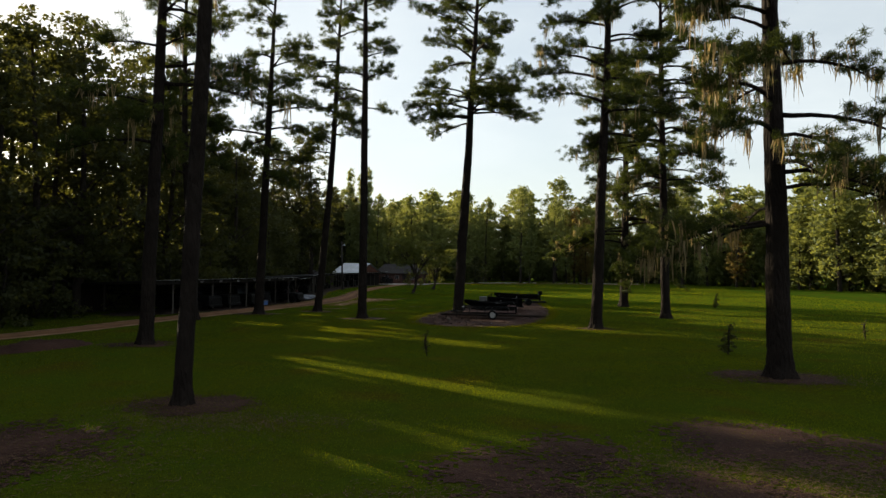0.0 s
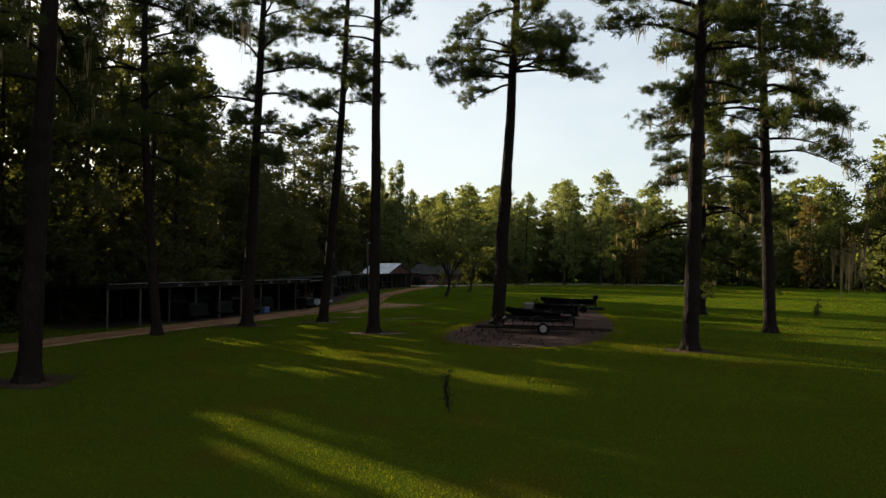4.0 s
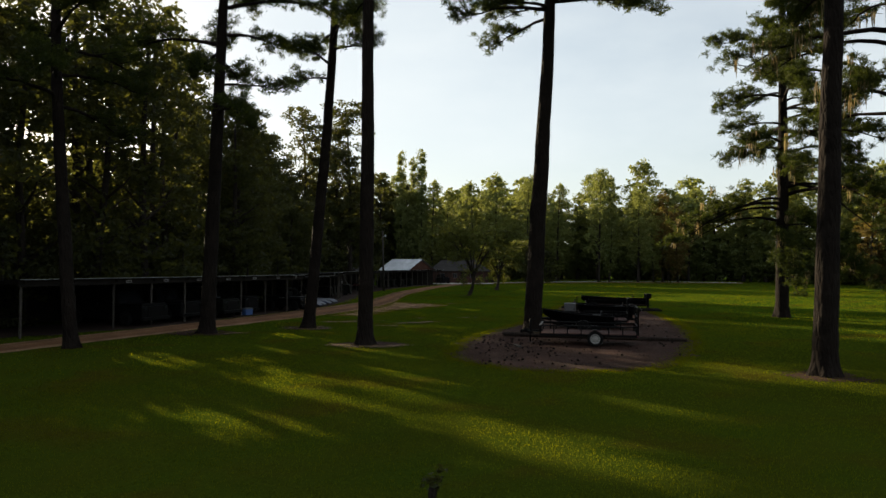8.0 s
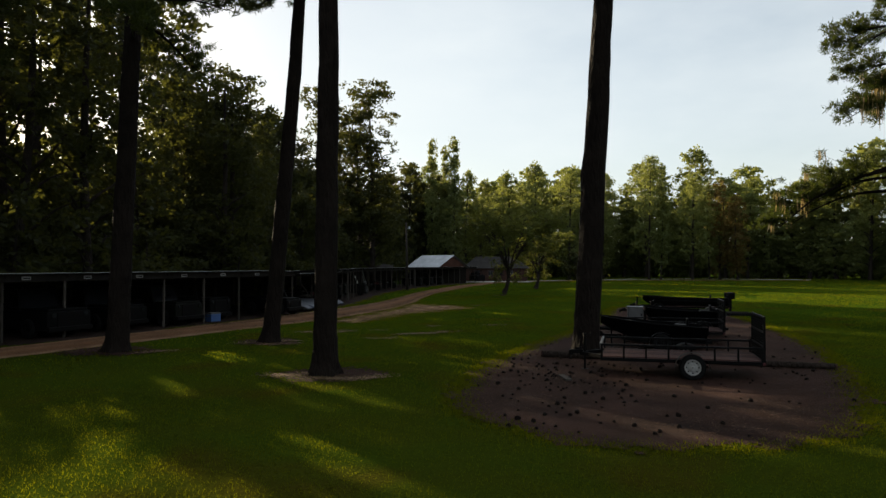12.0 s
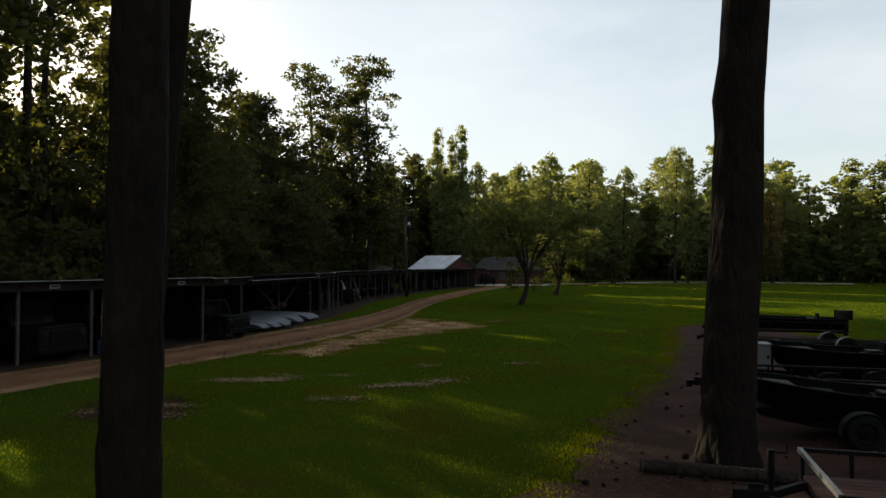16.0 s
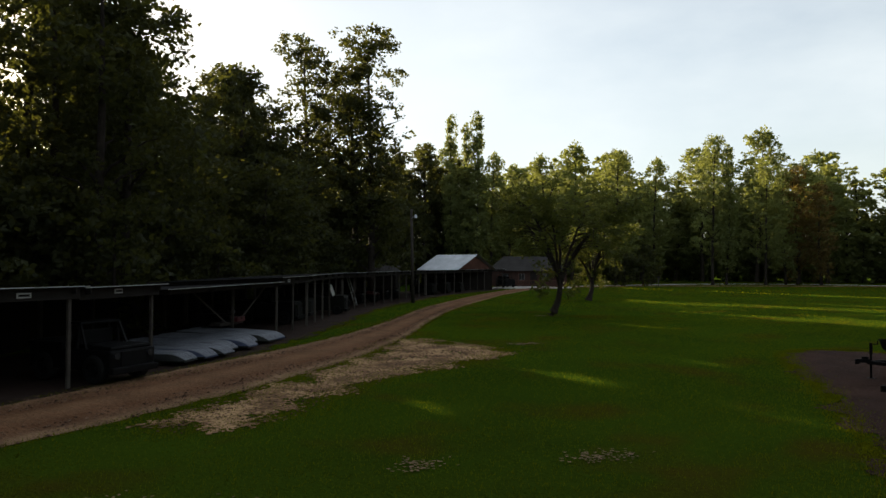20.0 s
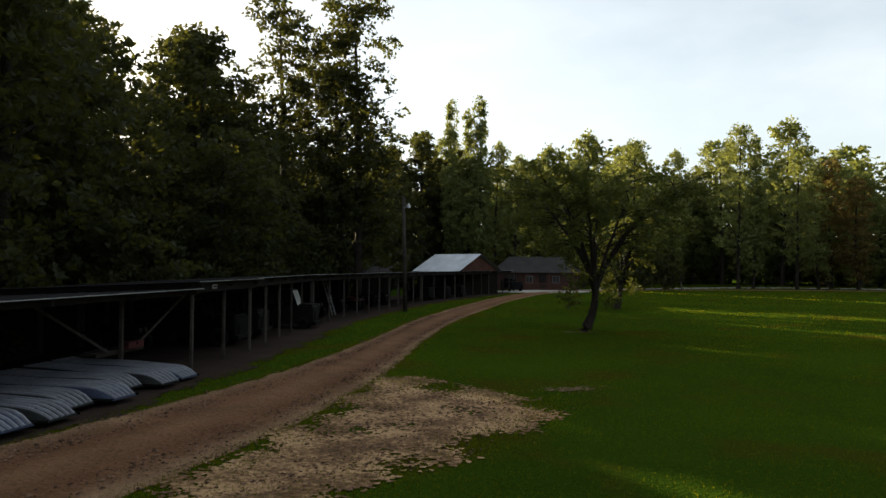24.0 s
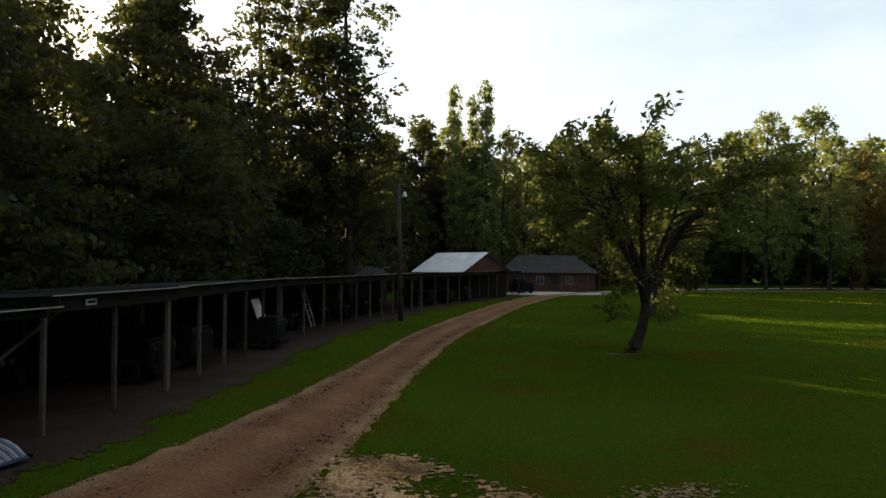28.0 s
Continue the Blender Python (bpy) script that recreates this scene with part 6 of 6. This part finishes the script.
# ---- worn rings round the trunks ----
SPOTS = []
for k, (x, y, r) in enumerate(((-6.3, 18.9, 1.5), (11.4, 24.7, 1.8), (-5.4, 49.4, 1.25), (-9.7, 56.3, 1.2), (-13.4, 52.9, 1.3), (9.3, 43.4, 1.1), (-13.0, 32.4, 1.4))):
    pts = [(x + r * (0.8 + 0.35 * noise.noise(Vector((k * 3.1, a, 0)))) * math.cos(a) * 1.25, y + r * (0.8 + 0.35 * noise.noise(Vector((k, a, 4)))) * math.sin(a)) for a in (6.283 * q / 8 for q in range(8))]
    patch("root_ring", pts, M["mulch"], 0.004, "bare brown earth and needles round a pine's foot", "bare earth", 40 + k, jag=0.3, cell=0.07, holes=0.3, soft=0.16)
for k, (x, y, sx, sy) in enumerate(((-4.6, 48.9, 0.8, 0.3), (-6.2, 49.2, 0.6, 0.25), (-9.0, 55.7, 0.6, 0.2), (-10.5, 55.9, 0.4, 0.2), (-12.2, 53.0, 0.5, 0.25), (-8.9, 60.2, 1.0, 0.36), (-8.3, 61.0, 0.5, 0.2), (-6.9, 61.3, 0.35, 0.14), (-5.2, 59.9, 0.8, 0.28), (-4.2, 60.9, 0.5, 0.2), (-4.9, 63.4, 0.3, 0.14), (-9.1, 56.7, 0.6, 0.22), (-4.6, 80.1, 0.8, 0.16), (-4.3, 94.9, 0.7, 0.35), (-2.2, 64.7, 0.5, 0.14), (-6.0, 58.2, 0.5, 0.16))):
    pts = [(x + sx * math.cos(a) - 0.25 * sy * math.sin(a), y + 0.72 * sy * math.sin(a) + 0.45 * sx * math.cos(a)) for a in (6.283 * q / 7 for q in range(7))]
    SPOTS.append(patch("sand_spot", pts, M["pale_sand"], 0.016, "small spot of pale bare sand in the turf", "sand", 60 + k, jag=0.22, cell=0.04, holes=0.28, soft=0.16))


def litter(name, x, y, z, length, width, material, label, seed):
    """Brown needles lying crossed on the ground, thick in the middle and thinning out."""
    rng = np.random.default_rng(seed)
    n = len(x)
    a = rng.random(n) * 6.283
    d = np.column_stack([np.cos(a), np.sin(a), np.zeros(n)]) * (length * (0.6 + 0.7 * rng.random(n)))[:, None]
    s = np.column_stack([-np.sin(a), np.cos(a), np.zeros(n)]) * width
    b = np.column_stack([x, y, z + 0.016 * rng.random(n)])
    tip = b + d + np.column_stack([np.zeros((n, 2)), rng.normal(size=n) * 0.012])
    v = np.stack([b - s, b + s, tip], 1).reshape(-1, 3)
    ob = raw(name, v, np.arange(3 * n).reshape(-1, 3), material)
    tagged(ob, label, "pine litter", kind="stuff")


rn2 = np.random.default_rng(81)
qx, qy = [], []
for x, y, sx, sy, n in ((6.6, 13.6, 2.2, 0.9, 5200), (9.4, 12.2, 2.0, 0.8, 3600), (-8.4, 13.6, 1.9, 1.1, 4200), (-4.8, 17.0, 1.6, 0.7, 2000), (2.2, 11.6, 1.8, 0.6, 2600), (11.6, 24.4, 1.5, 0.8, 2400), (-6.3, 18.9, 0.9, 0.6, 1500)):
    qx.append(rn2.normal(size=n) * sx + x + 0.5 * np.sin(rn2.random(n) * 9))
    qy.append(rn2.normal(size=n) * sy + y)
litter("needle_litter", np.concatenate(qx), np.concatenate(qy), 0.022, 0.13, 0.009, M["straw"], "thin brown pine litter lying in the turf", 82)
mx, my = rn2.uniform(-2.2, 9.6, 60000), rn2.uniform(43, 78, 60000)
ok = inside(MULCH, mx + rn2.normal(size=60000) * 0.2, my + rn2.normal(size=60000) * 0.2) & (drift(mx * 0.5, my * 0.5, 2.0) + 0.5 * rn2.normal(size=60000) > 0.15)
litter("needle_litter", mx[ok][:15000], my[ok][:15000], 0.024, 0.15, 0.008, M["straw"], "loose brown needles over the pine straw bed", 83)


# ---- loose gravel and clods ----
def lumps(name, x, y, z, size, material, label, seed):
    """Many small crooked stones lying on a surface, joined in one mesh."""
    rng = np.random.default_rng(seed)
    n = len(x)
    octa = np.array([(1, 0, 0), (0, 1, 0), (-1, 0, 0), (0, -1, 0), (0, 0, 0.7), (0, 0, -0.7)])
    tri = np.array([(0, 1, 4), (1, 2, 4), (2, 3, 4), (3, 0, 4), (1, 0, 5), (2, 1, 5), (3, 2, 5), (0, 3, 5)])
    s = size * (0.4 + 1.2 * rng.random(n) ** 2.2)
    a = rng.random(n) * 6.283
    v = octa[None] * (0.7 + 0.6 * rng.random((n, 6, 1))) * s[:, None, None]
    ca, sa = np.cos(a)[:, None], np.sin(a)[:, None]
    v = np.stack([v[..., 0] * ca - v[..., 1] * sa, v[..., 0] * sa + v[..., 1] * ca, v[..., 2] * 0.75], -1)
    v += np.column_stack([x, y, np.full(n, z)])[:, None]
    f = (tri[None] + 6 * np.arange(n)[:, None, None]).reshape(-1, 3)
    ob = raw(name, v.reshape(-1, 3), f, material)
    tagged(ob, label, name, kind="stuff")


rl2 = np.random.default_rng(55)
lx, ly = rl2.uniform(-16, -4, 60000), rl2.uniform(62, 104, 60000)
edge_bias = np.abs(drift(lx * 1.3, ly * 0.6, 3.0)) * 0.8 + 0.2
ok = inside(ROAD_POLY, lx + rl2.normal(size=60000) * 0.12, ly) & (rl2.random(60000) < edge_bias)
lumps("gravel", lx[ok][:13000], ly[ok][:13000], 0.028, 0.030, M["gravel"], "loose pale grit and clods scattered over the dirt track", 56)
lx, ly = rl2.uniform(-11.5, -4, 14000), rl2.uniform(64, 80, 14000)
ok = inside(BARE, lx + rl2.normal(size=14000) * 0.3, ly + rl2.normal(size=14000) * 0.3)
lumps("clods", lx[ok][:4200], ly[ok][:4200], 0.018, 0.026, M["gravel"], "small crumbs of earth on the bare sand", 57)


# ---- grass: blades over the whole lawn, finer near the way ----
def grass(name, x0, x1, y0, y1, per, height, width, seed, skip=None):
    rng = np.random.default_rng(seed)
    n = int((x1 - x0) * (y1 - y0) * per)
    x, y = rng.uniform(x0, x1, n), rng.uniform(y0, y1, n)
    keep = np.ones(n, bool)
    for poly, soft in ((ROAD_POLY, 0.22), (MULCH, 0.25), (BARE, 0.6), (APRON, 0.15), (PATIO, 0.0), *((p, 1.0) for p in STRAW), *((p, 0.3) for p in SPOTS)):
        jx, jy = x + rng.normal(size=n) * soft, y + rng.normal(size=n) * soft
        keep &= ~inside(poly, jx, jy) | (rng.random(n) < (0.4 if soft in (0.3, 1.0) else 0.0))
    if skip:
        keep &= ~((x > skip[0]) & (x < skip[1]) & (y > skip[2]) & (y < skip[3]))
    # tufts: drop blades where a slow noise is low
    slow = 0.5 + 0.5 * np.sin(x * 0.9 + 1.7 * np.sin(y * 0.53)) * np.sin(y * 0.8 + 1.3 * np.sin(x * 0.61))
    keep &= rng.random(n) < 0.55 + 0.45 * slow
    x, y, slow = x[keep], y[keep], slow[keep]
    n = len(x)
    a = rng.random(n) * 6.283
    h = height * (0.55 + 0.9 * rng.random(n)) * (0.75 + 0.5 * slow)
    wd = width * (0.6 + 0.8 * rng.random(n))
    lean = rng.normal(size=(n, 2)) * 0.45 * h[:, None]
    b = np.column_stack([x, y, np.full(n, 0.0)])
    side = np.column_stack([np.cos(a), np.sin(a), np.zeros(n)]) * wd[:, None]
    tip = b + np.column_stack([lean, h])
    v = np.stack([b - side, b + side, tip], 1).reshape(-1, 3)
    ob = raw(name, v, np.arange(3 * n).reshape(-1, 3), M["grass"])
    tagged(ob, "short green grass blades of the mown lawn", "grass", kind="stuff")


grass("grass", -11, 13, 6, 46, 340, 0.036, 0.0048, 91)
grass("grass", -11, 13, 46, 96, 200, 0.036, 0.0058, 92)
grass("grass", -24, 50, 2, 130, 30, 0.045, 0.016, 93, skip=(-11, 13, 6, 96))
grass("grass", -16, 80, 130, 192, 8, 0.08, 0.05, 94)


def fringe(outline, per_m, reach, height, width, seed, y0, y1):
    """Longer grass hanging over the ragged edge of a bare patch."""
    rng = np.random.default_rng(seed)
    p, q = outline, np.roll(outline, -1, 0)
    ln = np.linalg.norm(q - p, axis=1)
    ok = (p[:, 1] > y0) & (p[:, 1] < y1) & (ln < 3.0)
    p, q, ln = p[ok], q[ok], ln[ok]
    idx = np.repeat(np.arange(len(p)), np.maximum(1, (ln * per_m).astype(int)))
    n = len(idx)
    b = p[idx] + (q - p)[idx] * rng.random((n, 1)) + rng.normal(size=(n, 2)) * reach
    a = rng.random(n) * 6.283
    h, wd = height * (0.4 + 1.1 * rng.random(n)), width * (0.6 + 0.8 * rng.random(n))
    base = np.column_stack([b, np.zeros(n)])
    side = np.column_stack([np.cos(a), np.sin(a), np.zeros(n)]) * wd[:, None]
    tip = base + np.column_stack([rng.normal(size=(n, 2)) * 0.5 * h[:, None], h])
    v = np.stack([base - side, base + side, tip], 1).reshape(-1, 3)
    ob = raw("grass", v, np.arange(3 * n).reshape(-1, 3), M["grass"])
    tagged(ob, "longer green grass along the edge of bare ground", "grass", kind="stuff")


fringe(MULCH, 420, 0.22, 0.055, 0.010, 121, 43, 82)
fringe(BARE, 700, 0.42, 0.04, 0.008, 122, 60, 82)
fringe(ROAD_POLY, 320, 0.13, 0.040, 0.006, 123, 60, 125)
fringe(APRON, 240, 0.22, 0.040, 0.006, 124, 60, 125)
